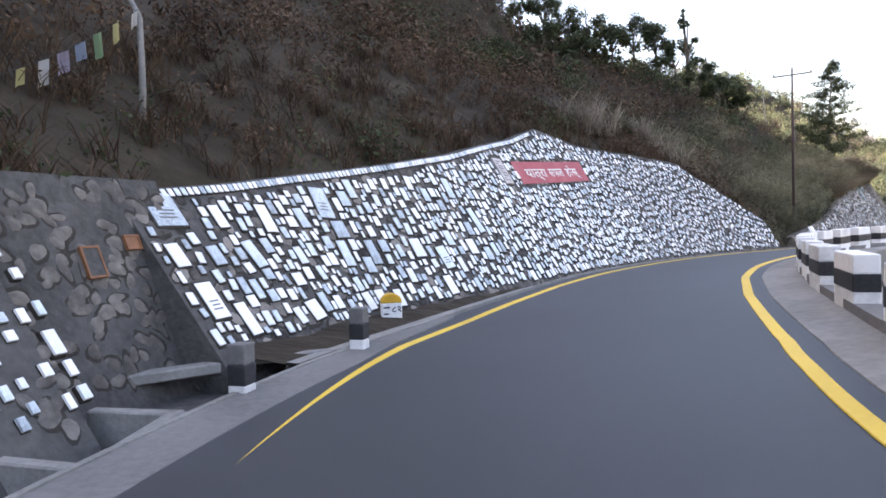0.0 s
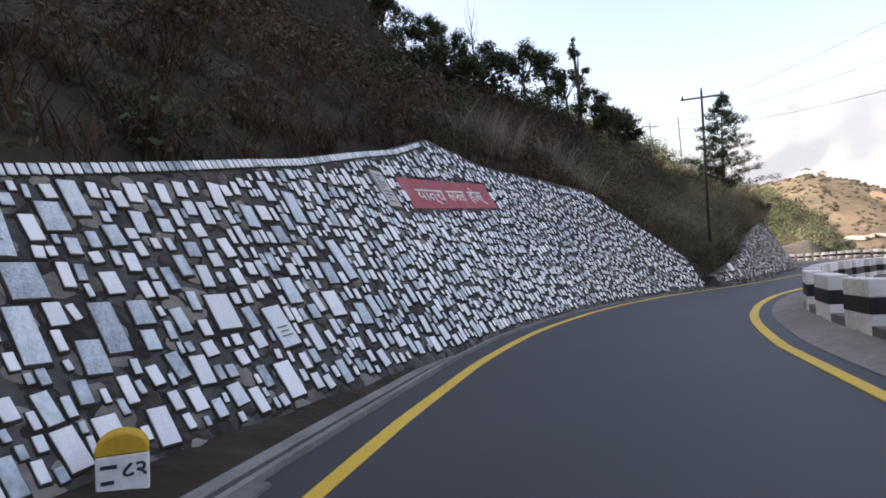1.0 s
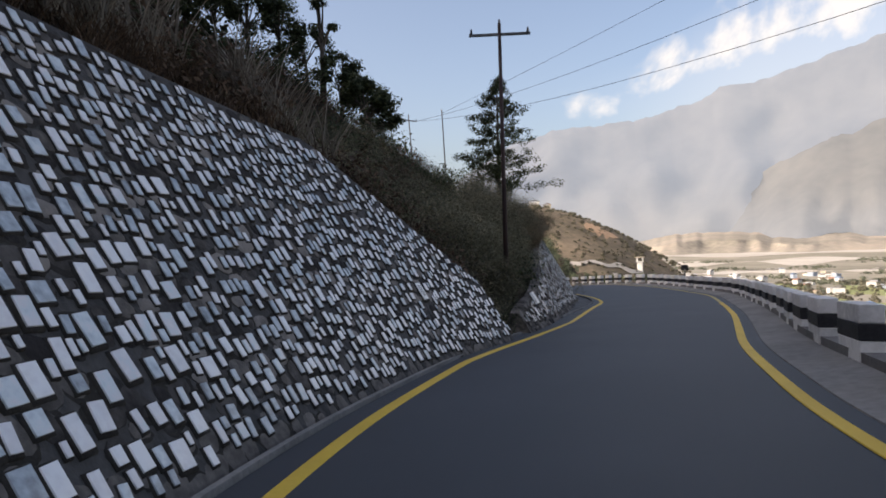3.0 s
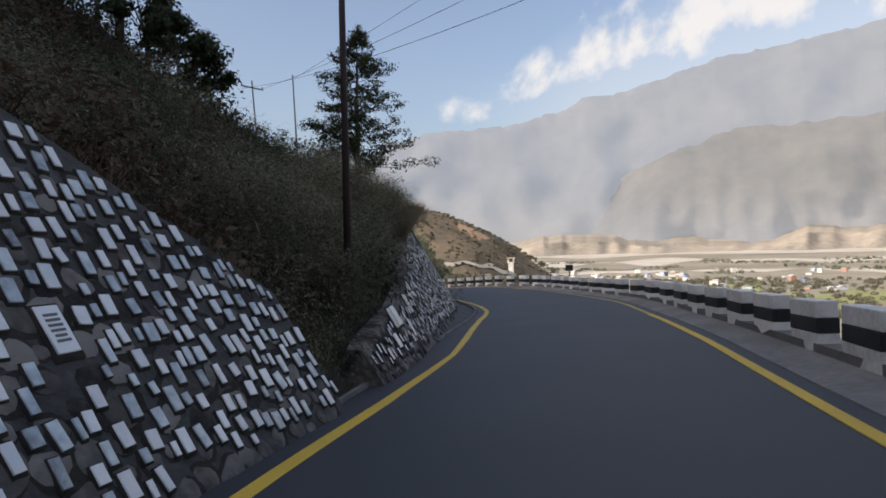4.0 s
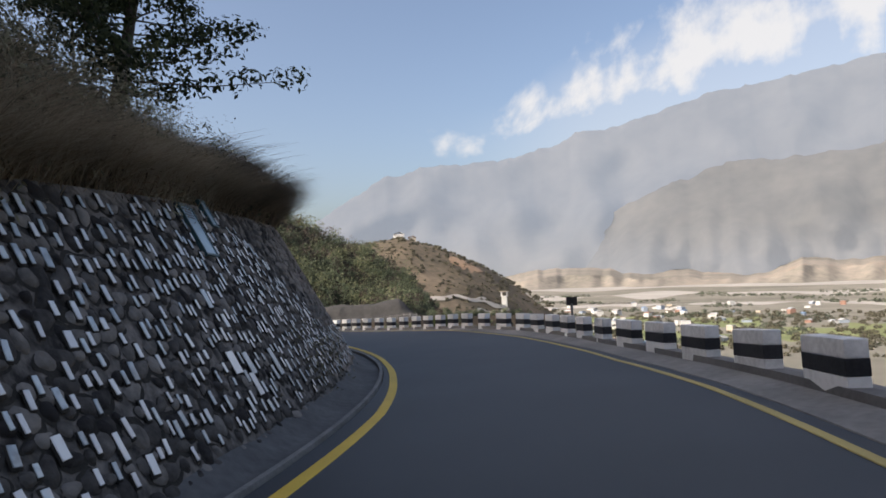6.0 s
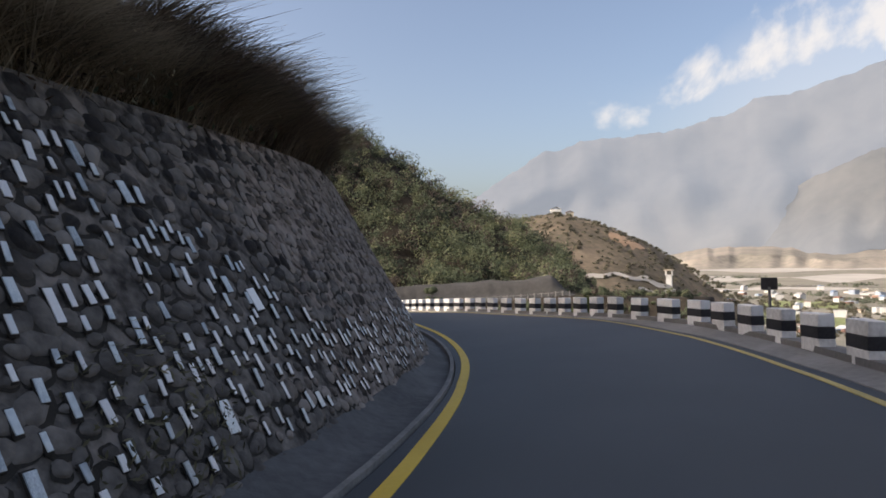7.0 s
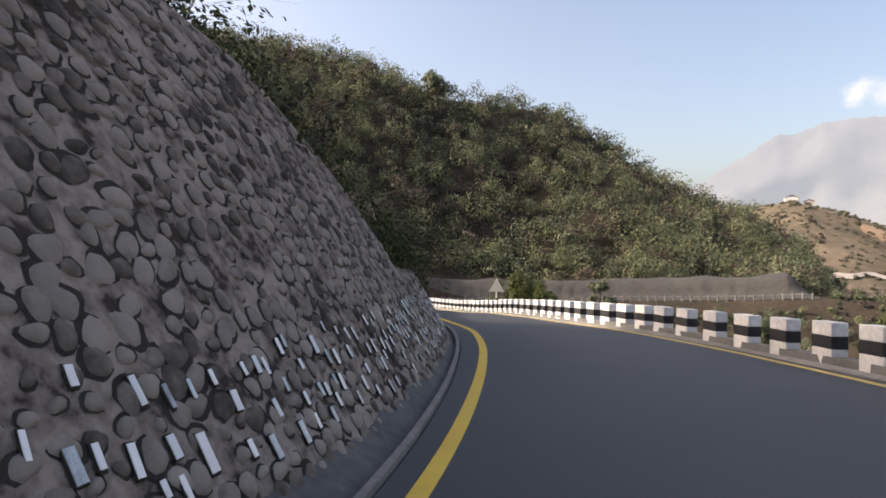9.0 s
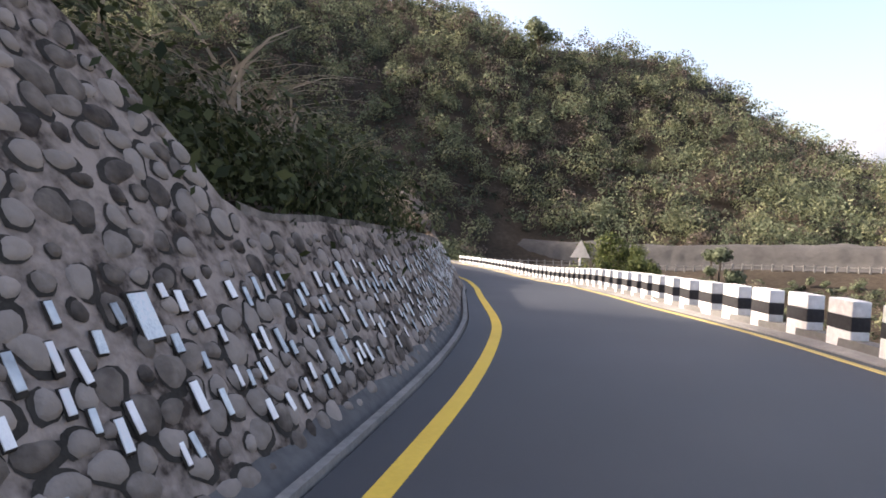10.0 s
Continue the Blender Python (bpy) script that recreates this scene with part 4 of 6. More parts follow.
def wall_board(s, z, w, h, lines):
    """A thin framed board lying against the wall: panel, four rails and rows of writing."""
    board = empty("memorial_board", GRADE @ wall_matrix(s, z, 0.035))
    part("panel", box_bm(-w / 2, w / 2, -h / 2, h / 2, -0.03, 0.018, 0.004), BOARDBLUE, board, "pale blue-grey glazed panel")
    for a, b, c, d in ((-1, -1, 1, 0), (-1, 1, 1, 0), (-1, 0, 0, 1), (1, 0, 0, 1)):
        x_, y_ = (0, b * h / 2) if c else (a * w / 2, 0)
        lx, ly = (w / 2 + 0.018, 0.018) if c else (0.018, h / 2 - 0.018)
        part("rail", box_bm(x_ - lx, x_ + lx, y_ - ly, y_ + ly, -0.034, 0.028, 0.004), BOARDRIM, board)
    for i in range(lines):
        y_ = h * (0.42 - 0.055 * i)
        e = w * (0.36 - 0.07 * (i % 2))
        part("text_bar", box_bm(-e, e, y_ - h * 0.013, y_ + h * 0.013, 0.012, 0.022, 0.001), INK, board)
    return tagged(board, "tall pale blue board in a teal frame on the wall", "board")


wall_board(*BOARDS[0], 4)
wall_board(*BOARDS[1], 0)

# ---- milestone, guard posts and a block at the wall's foot ----


def arch_bm(w, d, h, y0=0.0, k=10):
    """A slab with a round head."""
    bm = bmesh.new()
    r = w / 2
    prof = [(-r, y0), (r, y0)] + [(r * math.cos(a), h - r * 0.75 + 0.75 * r * math.sin(a)) for a in np.linspace(0, math.pi, k)]
    front = [bm.verts.new((x, -d / 2, z)) for x, z in prof]
    back = [bm.verts.new((x, d / 2, z)) for x, z in prof]
    bm.faces.new(front)
    bm.faces.new(back[::-1])
    for i in range(len(prof)):
        j = (i + 1) % len(prof)
        bm.faces.new((front[j], front[i], back[i], back[j]))
    bmesh.ops.bevel(bm, geom=[e for e in bm.edges if abs(e.verts[0].co.y - e.verts[1].co.y) < 1e-6], offset=0.012, segments=1, affect="EDGES")
    return bm


YELLOWCAP = material("yellow milestone paint", [(0.3, (0.50, 0.27, 0.02)), (0.7, (0.70, 0.42, 0.04))], 4.0, 0.7, 0.2, 30)
mile = empty("milestone", GRADE @ Matrix.Translation((-1.66, 7.42, 0.05)) @ Matrix.Rotation(radians(18), 4, "Z"))
part("body", box_bm(-0.16, 0.16, -0.09, 0.09, -0.25, 0.28, 0.012), WHITEP, mile, "white painted stone body")
part("cap", arch_bm(0.325, 0.185, 0.43, 0.28), YELLOWCAP, mile, "yellow painted round head")
lettering("lettering", "\u096e\u0968", -0.03, 0.12, 0.18, 0.13, 0.0, INK, mile, lambda u, v, o: Vector((u + 0.03, -0.094, v)), "black painted number").matrix_world = mile.matrix_world
for i in range(2):
    part("text_bar", box_bm(-0.13, -0.03 - 0.02 * i, -0.096, -0.088, 0.2 - 0.1 * i, 0.225 - 0.1 * i, 0), INK, mile)
tagged(mile, "white milestone with a yellow head beside the drain", "milestone")


def guard_post(x, y, z):
    ob = empty("guard_post", GRADE @ Matrix.Translation((x, y, z)) @ Matrix.Rotation(radians(-12), 4, "Z"))
    part("base", box_bm(-0.09, 0.09, -0.09, 0.09, -0.25, 0.16, 0.012), WHITEP, ob)
    part("band", box_bm(-0.092, 0.092, -0.092, 0.092, 0.16, 0.34, 0.008), BLACKP, ob, "black painted band")
    part("head", box_bm(-0.09, 0.09, -0.09, 0.09, 0.34, 0.53, 0.02, 2), SHOULDER, ob, "weathered grey head")
    return tagged(ob, "short square guard post with a black band", "post", "guard posts by the drain")


guard_post(-2.22, 2.85, 0.0)
guard_post(-1.58, 4.78, 0.06)
blk = at(13.2, 0.50, -0.25)
slab = part("concrete_block", box_bm(-0.24, 0.24, -0.12, 0.12, 0, 0.56, 0.03, 2), KERB, None, m=Matrix.Translation(blk) @ Matrix.Rotation(heading(13.2), 4, "Z") @ Matrix.Rotation(radians(-22), 4, "X"))
tagged(slab, "grey concrete block leaning at the foot of the wall", "block")


# ---- poles and cables ----


def height_at(x, y):
    return float(terrain(np.array([[x]], float), np.array([[y]], float))[0, 0])


def tube(points, r0, r1=None, k=8):
    """A tapered tube through points, as a bmesh."""
    bm = bmesh.new()
    pts = [Vector(p) for p in points]
    rings = []
    for i, p in enumerate(pts):
        d = (pts[min(i + 1, len(pts) - 1)] - pts[max(i - 1, 0)]).normalized()
        a = d.orthogonal().normalized()
        b = d.cross(a)
        r = r0 + (r1 - r0) * i / max(len(pts) - 1, 1) if r1 is not None else r0
        rings.append([bm.verts.new(p + (a * math.cos(t) + b * math.sin(t)) * r) for t in np.linspace(0, 2 * math.pi, k, endpoint=False)])
    for u, w in zip(rings, rings[1:]):
        for i in range(k):
            bm.faces.new((u[i], u[(i + 1) % k], w[(i + 1) % k], w[i]))
    bm.faces.new(rings[0][::-1])
    bm.faces.new(rings[-1])
    return bm


def utility_pole(x, y, top, arm, lean=(0, 0), r=0.07, mat=None, facing=0.0, label=""):
    g = height_at(x, y) - 0.4
    ob = empty("utility_pole", GRADE @ Matrix.Translation((x, y, g)))
    h = top - g
    part("shaft", tube([(0, 0, 0), (lean[0] * 0.5, lean[1] * 0.5, h * 0.5), (lean[0], lean[1], h + 0.25)], r, r * 0.62), mat or POLEGREY, ob, smooth=True)
    if arm:
        c, s_ = math.cos(facing), math.sin(facing)
        z = h - 0.05
        bar = part("crossarm", tube([(lean[0] - c * arm, lean[1] - s_ * arm, z), (lean[0] + c * arm, lean[1] + s_ * arm, z)], 0.045, k=4), POLEGREY, ob)
        for q in (-0.92, 0.92, 0.0):
            px, py = lean[0] + c * arm * q, lean[1] + s_ * arm * q
            pz = z + (0.28 if q == 0 else 0.03)
            part("insulator", tube([(px, py, pz), (px, py, pz + 0.05), (px, py, pz + 0.1), (px, py, pz + 0.15)], 0.045, 0.02), POLEGREY, bar, "brown ceramic insulator", smooth=True)
    return tagged(ob, label, "utility pole", "utility poles on the hillside")


utility_pole(13.88, 29.85, 8.15, 0.85, r=0.075, mat=RUST, facing=radians(-30), label="slim rusty steel utility pole with one crossarm")
utility_pole(23.9, 53.1, 12.1, 0, lean=(-0.25, 0.1), r=0.06, label="bare slender steel utility pole on the hill")
utility_pole(22.8, 55.8, 12.2, 0.7, lean=(-0.35, 0.2), r=0.065, facing=radians(10), label="leaning utility pole with a crossarm on the hill")
utility_pole(13.5, -30.0, 8.5, 0.8, r=0.08, facing=radians(20), label="utility pole below the road edge")


def cable(a, b, sag):
    t = np.linspace(0, 1, 30)
    a, b = np.array(a), np.array(b)
    pts = a + (b - a) * t[:, None]
    pts[:, 2] -= sag * 4 * t * (1 - t)
    ob = part("cable", tube(pts, 0.008, k=5), WIRE, None)
    return tagged(ob, "thin black overhead cable between the poles", "cable", "overhead cables")


cable((23.65, 53.2, 12.1), (14.2, -29.7, 8.4), 0.6)
cable((21.8, 55.9, 12.0), (12.8, -30.2, 8.4), 4.0)
cable((22.9, 56.0, 12.1), (13.5, -30.0, 8.7), 2.6)

# ---- leaves ----


def leaf_cloud(c, rad, per, size, r, flat=0.8, shell=0.45, aspect=0.55):
    """Four-cornered leaves scattered in uneven balls: c places, rad their sizes."""
    c, rad = np.asarray(c, float), np.asarray(rad, float)
    n = len(c) * per
    d = r.normal(size=(n, 3))
    d /= np.linalg.norm(d, axis=1, keepdims=True)
    q = (shell + (1 - shell) * r.random(n)) ** 0.7
    lump = 1 + 0.28 * np.sin(d[:, 0] * 5 + np.repeat(r.uniform(0, 6, len(c)), per)) * np.sin(d[:, 1] * 4 + d[:, 2] * 5)
    p = np.repeat(c, per, 0) + d * (q * lump * np.repeat(rad, per))[:, None] * np.array([1, 1, flat])
    face = d + r.normal(scale=0.3, size=(n, 3)) + np.array([0, 0, 0.3])
    face /= np.linalg.norm(face, axis=1, keepdims=True)
    a = np.cross(face, r.normal(size=(n, 3)))
    a /= np.linalg.norm(a, axis=1, keepdims=True) + 1e-9
    b = np.cross(face, a)
    ls = size * r.uniform(0.6, 1.35, n)[:, None] * np.repeat(np.clip(rad / np.mean(rad), 0.7, 1.4), per)[:, None]
    a, b = a * ls, b * ls * aspect
    v = np.stack([p - a, p - b * 0.9 + a * 0.1, p + a, p + b], 1).reshape(-1, 3)
    return v, np.arange(len(v)).reshape(-1, 4)


def blades(c, per, length, r, bend=0.6, width=0.02, outward=None):
    """Arching grass blades, each of three quads."""
    c = np.asarray(c, float)
    n = len(c) * per
    base = np.repeat(c, per, 0) + r.normal(scale=0.12, size=(n, 3)) * np.array([1, 1, 0.2])
    ang = r.uniform(0, 2 * math.pi, n)
    d = np.stack([np.cos(ang), np.sin(ang), 0 * ang], 1)
    if outward is not None:
        d = d * 0.6 + np.repeat(np.asarray(outward), per, 0)
        d /= np.linalg.norm(d, axis=1, keepdims=True)
    ln = length * r.uniform(0.55, 1.25, n)[:, None]
    side = np.stack([-d[:, 1], d[:, 0], 0 * ang], 1) * width
    up = np.array([0, 0, 1.0])
    vs = []
    for t, w in ((0, 1.0), (0.4, 1.1), (0.75, 0.9), (1.0, 0.25)):
        p = base + up * ln * (t - 0.45 * bend * t * t) + d * ln * (0.25 * t + bend * 0.75 * t * t)
        vs += [p - side * w, p + side * w]
    v = np.stack(vs, 1).reshape(-1, 3)
    o = np.arange(n)[:, None] * 8
    f = np.concatenate([o + np.array([2 * i, 2 * i + 1, 2 * i + 3, 2 * i + 2]) for i in range(3)], 0)
    return v, f


def stuff(name, parts_, mat, label, category):
    vs, fs, base = [], [], 0
    for v, f in parts_:
        vs.append(v)
        fs.append(f + base)
        base += len(v)
    ob = put(name, mesh_np(name, np.vstack(vs), np.vstack(fs), mat))
    return tagged(ob, label, category, kind="stuff")


def hill_points(count, s0, s1, n0, n1, r, power=1.0):
    """Places on the hillside above the walls."""
    s = r.uniform(s0, s1, count)
    top = np.where(s < 26.6, crest_one(s), crest_two(s))
    top = np.where(s < -0.9, 2.0, top) * (1 - 0.75 * np.exp(-((s - 26.6) / 1.1) ** 2))
    n = wall_foot(s) + 0.3 + batter(s) * top + n0 + (n1 - n0) * r.random(count) ** power
    p = at(s, n, 0.0)
    p[:, 2] = terrain(p[:, 0], p[:, 1])
    return p, s, n


r1 = np.random.default_rng(31)
p, s_, n_ = hill_points(1500, -16, 78, 0.15, 16, r1, 1.3)
rad = r1.uniform(0.35, 0.85, len(p))
dry = (wobble(p[:, 0], p[:, 1], 9, 51) + 0.25 * r1.normal(size=len(p))) > np.interp(s_, (0, 20, 30, 50, 64), (-0.6, -0.45, -0.3, -0.1, 0.6))
p[:, 2] += rad * 0.35
stuff("scrub", [leaf_cloud(p[dry], rad[dry], 122, 0.047, r1, 0.85, 0.45, 0.5)], LEAF_SCRUB, "dense dry brown and olive scrub on the hillside", "scrub")
stuff("bushes", [leaf_cloud(p[~dry], rad[~dry] * 1.15, 122, 0.049, r1, 0.9, 0.45, 0.5)], LEAF_DARK, "dense dark green bushes on the hillside", "bush")
p, s_, n_ = hill_points(950, -16, 30, 3, 26, r1)
rad = r1.uniform(0.5, 1.15, len(p))
p[:, 2] += rad * 0.3
stuff("scrub", [leaf_cloud(p, rad, 150, 0.085, r1, 1.1, 0.5, 0.35)], LEAF_SCRUB, "leafless brown brush covering the steep bank", "scrub")
for s0_, n0_, big_, many in ((6.5, 12.0, 1.5, 16), (15.0, 15.0, 1.5, 12), (21.0, 12.0, 1.1, 12), (24.5, 6.0, 0.8, 10), (-3.0, 11.0, 1.2, 10)):
    p = at(s0_ + r1.normal(0, big_ * 0.9, many), n0_ + r1.normal(0, big_ * 0.7, many), 0.0)
    p[:, 2] = terrain(p[:, 0], p[:, 1]) + big_ * r1.uniform(0.2, 1.2, many)
    stuff("bushes", [leaf_cloud(p, big_ * r1.uniform(0.4, 0.75, many), 420, 0.075, r1, 0.9, 0.5, 0.5)], LEAF_SHRUB, "rounded dark green shrub among the brown scrub", "bush")
p, s_, n_ = hill_points(900, -16, 80, 15, 45, r1)
rad = r1.uniform(0.7, 1.7, len(p))
p[:, 2] += rad * 0.4
half = r1.random(len(p)) < 0.5
stuff("scrub", [leaf_cloud(p[half], rad[half], 60, 0.19, r1, 0.85)], LEAF_SCRUB, "dry scrub higher up the hillside", "scrub")
stuff("bushes", [leaf_cloud(p[~half], rad[~half], 60, 0.19, r1, 0.9)], LEAF_DARK, "dark bushes higher up the hillside", "bush")
s_, n_ = r1.uniform(64, 112, 420), 3.5 + 20 * r1.random(420) ** 1.2
p = at(s_, n_ + np.where(s_ < 78, batter(s_) * crest_two(s_), 3.4), 0.0)
p[:, 2] = terrain(p[:, 0], p[:, 1])
rad = r1.uniform(0.6, 1.6, len(p))
p[:, 2] += rad * 0.4
stuff("bushes", [leaf_cloud(p, rad, 115, 0.083, r1, 0.9)], LEAF_SHRUB, "green bushes covering the hillside past the walls", "bush")
p, s_, n_ = hill_points(620, 6, 44, 6, 27, r1)
rad = r1.uniform(0.6, 1.35, len(p))
p[:, 2] += rad * 0.4
half = wobble(p[:, 0], p[:, 1], 8, 88) > 0
stuff("scrub", [leaf_cloud(p[half], rad[half], 90, 0.085, r1, 0.85)], LEAF_SCRUB, "tall dry scrub under the hill crest", "scrub")
stuff("bushes", [leaf_cloud(p[~half], rad[~half], 90, 0.085, r1, 0.95)], LEAF_DARK, "dark bushes under the hill crest", "bush")
# thicket in the gully between the two walls, and over the start of the second wall
ss = r1.uniform(26.0, 39, 330)
nn = wall_foot(ss) + 0.3 + batter(ss) * np.where(ss < 27.2, 0.2, crest_two(ss)) + 8.5 * r1.random(len(ss)) ** 1.1
p = at(ss, nn, 0.0)
rad = r1.uniform(0.5, 1.25, len(p)) * np.interp(nn - batter(ss) * crest_two(ss), (0.5, 3), (0.6, 1.0))
p[:, 2] = terrain(p[:, 0], p[:, 1]) + rad * r1.uniform(0.0, 0.55, len(p))
shade_ = wobble(p[:, 0], p[:, 1], 2.6, 87) + 0.3 * r1.normal(size=len(p)) < 0.45
stuff("bushes", [leaf_cloud(p[shade_], rad[shade_], 620, 0.034, r1, 0.85, 0.6, 0.3)], THICKET, "dull olive thicket filling the gully between the walls", "bush")
stuff("bushes", [leaf_cloud(p[~shade_], rad[~shade_], 620, 0.034, r1, 0.85, 0.6, 0.3)], LEAF_DARK, "dark green bushes in the gully between the walls", "bush")
# bulging clumps over the wall's start, round the pole's foot and under the conifer
ss = r1.uniform(30.5, 41.5, 60)
p = at(ss, wall_foot(ss) + 0.35 + batter(ss) * crest_two(ss) + 2.6 * r1.random(60), 0.0)
p[:, 2] = terrain(p[:, 0], p[:, 1]) + r1.uniform(0.2, 1.15, 60)
q_ = np.r_[at(29.3 + r1.normal(0, 0.8, 26), 2.1 + 1.6 * r1.random(26))[:, :2], np.c_[20.6 + r1.normal(0, 1.4, 34), 41.2 + r1.normal(0, 1.4, 34)], np.c_[r1.uniform(14, 20, 30), np.zeros(30)]]
q_[60:, 1] = 31.5 + (q_[60:, 0] - 14) * 1.55 + r1.normal(0, 0.8, 30)
q_ = np.c_[q_, terrain(q_[:, 0], q_[:, 1]) + r1.uniform(0.2, 1.3, len(q_))]
sg = r1.uniform(28.2, 29.2, 26)
g_ = at(sg, 1.0 + 0.5 * r1.random(26), 0.0)
g_[:, 2] = r1.uniform(0.6, 1.75, 26)
p = np.r_[p, q_, g_]
stuff("bushes", [leaf_cloud(p, np.where(np.arange(len(p)) < 60, 0.75, np.where(np.arange(len(p)) < 150, 0.68, 0.36)) * r1.uniform(0.8, 1.15, len(p)), 560, 0.036, r1, 0.95, 0.55, 0.3)], THICKET, "bulging olive-brown brush over the start of the wall", "bush")
ss = r1.uniform(31, 38.5, 90)
nn = wall_foot(ss) + 0.15 + batter(ss) * crest_two(ss) + 2.2 * r1.random(len(ss))
p = at(ss, nn, 0.0)
p[:, 2] = terrain(p[:, 0], p[:, 1]) + 0.35
out = at(ss, nn - 1.0, 0.0) - at(ss, nn, 0.0)
stuff("grass", [blades(p, 30, 0.8, r1, 1.0, 0.005, out * 0.5)], OLIVE, "dull olive grass drooping over the wall", "grass")
# feathery grass hanging over the top of the second wall
ss = r1.uniform(36.5, 48.5, 420)
nn = wall_foot(ss) + 0.22 + batter(ss) * crest_two(ss) + 2.6 * r1.random(len(ss)) ** 1.3
p = at(ss, nn, 0.0)
p[:, 2] = np.maximum(terrain(p[:, 0], p[:, 1]), np.minimum(crest_two(ss) - 0.1, 9))
out = at(ss, nn - 1.0, 0.0) - at(ss, nn, 0.0)
stuff("grass", [blades(p, 85, 1.0, r1, 1.0, 0.005, out * 0.55)], GRASS_DRY, "brown feathery grass arching over the wall top", "grass")
ss = r1.uniform(46.5, 55.5, 330)
nn = wall_foot(ss) + 0.25 + batter(ss) * crest_two(ss) + 1.7 * r1.random(330)
p2 = at(ss, nn, 0.0)
p2[:, 2] = np.maximum(terrain(p2[:, 0], p2[:, 1]), crest_two(ss) - 0.1)
over = at(ss + 0.7, nn - 0.8, 0.0) - at(ss, nn, 0.0)
stuff("grass", [blades(p2, 70, 1.32, r1, 0.9, 0.006, over * 0.6)], GRASS_TAN, "tall brown plumed grass leaning over the wall top", "grass")
tips = p2[::6] + np.array([0, 0, 0.35])
stuff("grass", [blades(tips, 16, 1.4, r1, 1.0, 0.009, over[::6] * 0.7)], GRASS_DRY, "pale feathery plumes at the tips of the tall grass", "grass")
tuft = p[::3] + np.array([0, 0, 0.25])
stuff("bushes", [leaf_cloud(tuft, r1.uniform(0.35, 0.65, len(tuft)), 260, 0.035, r1, 0.9, 0.5, 0.2)], LEAF_SCRUB, "brown tangled brush at the wall top", "bush")
ss = r1.uniform(-3, 26, 420)
nn = wall_foot(ss) + 0.3 + batter(ss) * crest_one(ss) + r1.uniform(0.0, 3.5, len(ss))
p = at(ss, nn, 0.0)
p[:, 2] = terrain(p[:, 0], p[:, 1])
stuff("grass", [blades(p, 30, 0.55, r1, 0.6, 0.008)], GRASS_BROWN, "brown dead grass above the plaque wall", "grass")
ss = np.r_[r1.normal(19.5, 0.7, 16), r1.normal(22.5, 0.5, 10)]
nn = wall_foot(ss) + 1.6 + batter(ss) * crest_one(ss) + r1.uniform(0, 1.2, len(ss))
p = at(ss, nn, 0.0)
p[:, 2] = terrain(p[:, 0], p[:, 1]) + 0.2
stuff("grass", [blades(p, 26, 1.5, r1, 0.45, 0.012)], PLUME, "pale plumed grass tufts on the bank", "grass")
ss = r1.uniform(60, 72.5, 260)
nn = wall_foot(ss) + 0.3 + batter(ss) * crest_two(ss) + r1.uniform(0.2, 5.0, len(ss))
p = at(ss, nn, 0.0)
p[:, 2] = terrain(p[:, 0], p[:, 1]) + 0.3
stuff("grass", [blades(p[:26], 30, 1.5, r1, 1.0, 0.006)], THICKET, "tall grass above the low wall", "grass")
ss = r1.uniform(63.5, 70, 14)
q_ = at(ss, wall_foot(ss) + 0.5 + batter(ss) * crest_two(ss) + r1.uniform(0.2, 1.6, 14), 0.0)
q_[:, 2] = terrain(q_[:, 0], q_[:, 1]) + 0.9
stuff("grass", [blades(q_, 10, 1.0, r1, 1.3, 0.016)], PLUME, "pale arching plumes above the low wall", "grass")
stuff("bushes", [leaf_cloud(p[90:], r1.uniform(0.6, 1.5, len(p) - 90), 300, 0.047, r1, 0.95)], LEAF_SHRUB, "dark green shrubs above the low wall", "bush")


# ---- trees ----


def conifer(x, y, z, height, radius, seed, mat, lean=(0.0, 0.0), sparse=1.0, label="", name="tree"):
    """A straight tapered trunk with tiers of drooping limbs carrying sprays of leaves."""
    r = np.random.default_rng(seed)
    ob = empty(name, GRADE @ Matrix.Translation((x, y, z)))
    trunk = [(lean[0] * t, lean[1] * t, height * t) for t in np.linspace(-0.05, 1, 7)]
    part("trunk", tube(trunk, 0.02 * height, 0.006), BARK, ob, smooth=True)
    cs, rs = [], []
    for t in np.arange(0.10, 0.98, 0.045):
        for _ in range(4):
            a = r.uniform(0, 6.28)
            ln = radius * (1.02 - t) ** 0.8 * r.uniform(0.55, 1.15)
            if t < 0.25 and abs(a - 5.9) < 0.5:
                ln *= 1.35
            p0 = Vector((lean[0] * t, lean[1] * t, height * t))
            tip = p0 + Vector((math.cos(a) * ln, math.sin(a) * ln, ln * r.uniform(0.05, 0.45)))
            part("limb", tube([p0, p0.lerp(tip, 0.5) - Vector((0, 0, 0.04 * ln)), tip], 0.012 + 0.012 * (1 - t), 0.004, 5), BARK, ob)
            for q in np.linspace(0.35, 1.05, 6):
                cs.append(p0.lerp(tip, q) + Vector(r.normal(0, 0.07, 3)))
                rs.append(0.16 + 0.10 * r.random() + 0.05 * radius * (1 - t))
    v, f = leaf_cloud(np.array(cs), np.array(rs), int(16 * sparse), 0.055, r, 0.8, 0.2, 0.5)
    put("crown", mesh_np("crown", v, f, mat), ob)
    return tagged(ob, label, "tree")


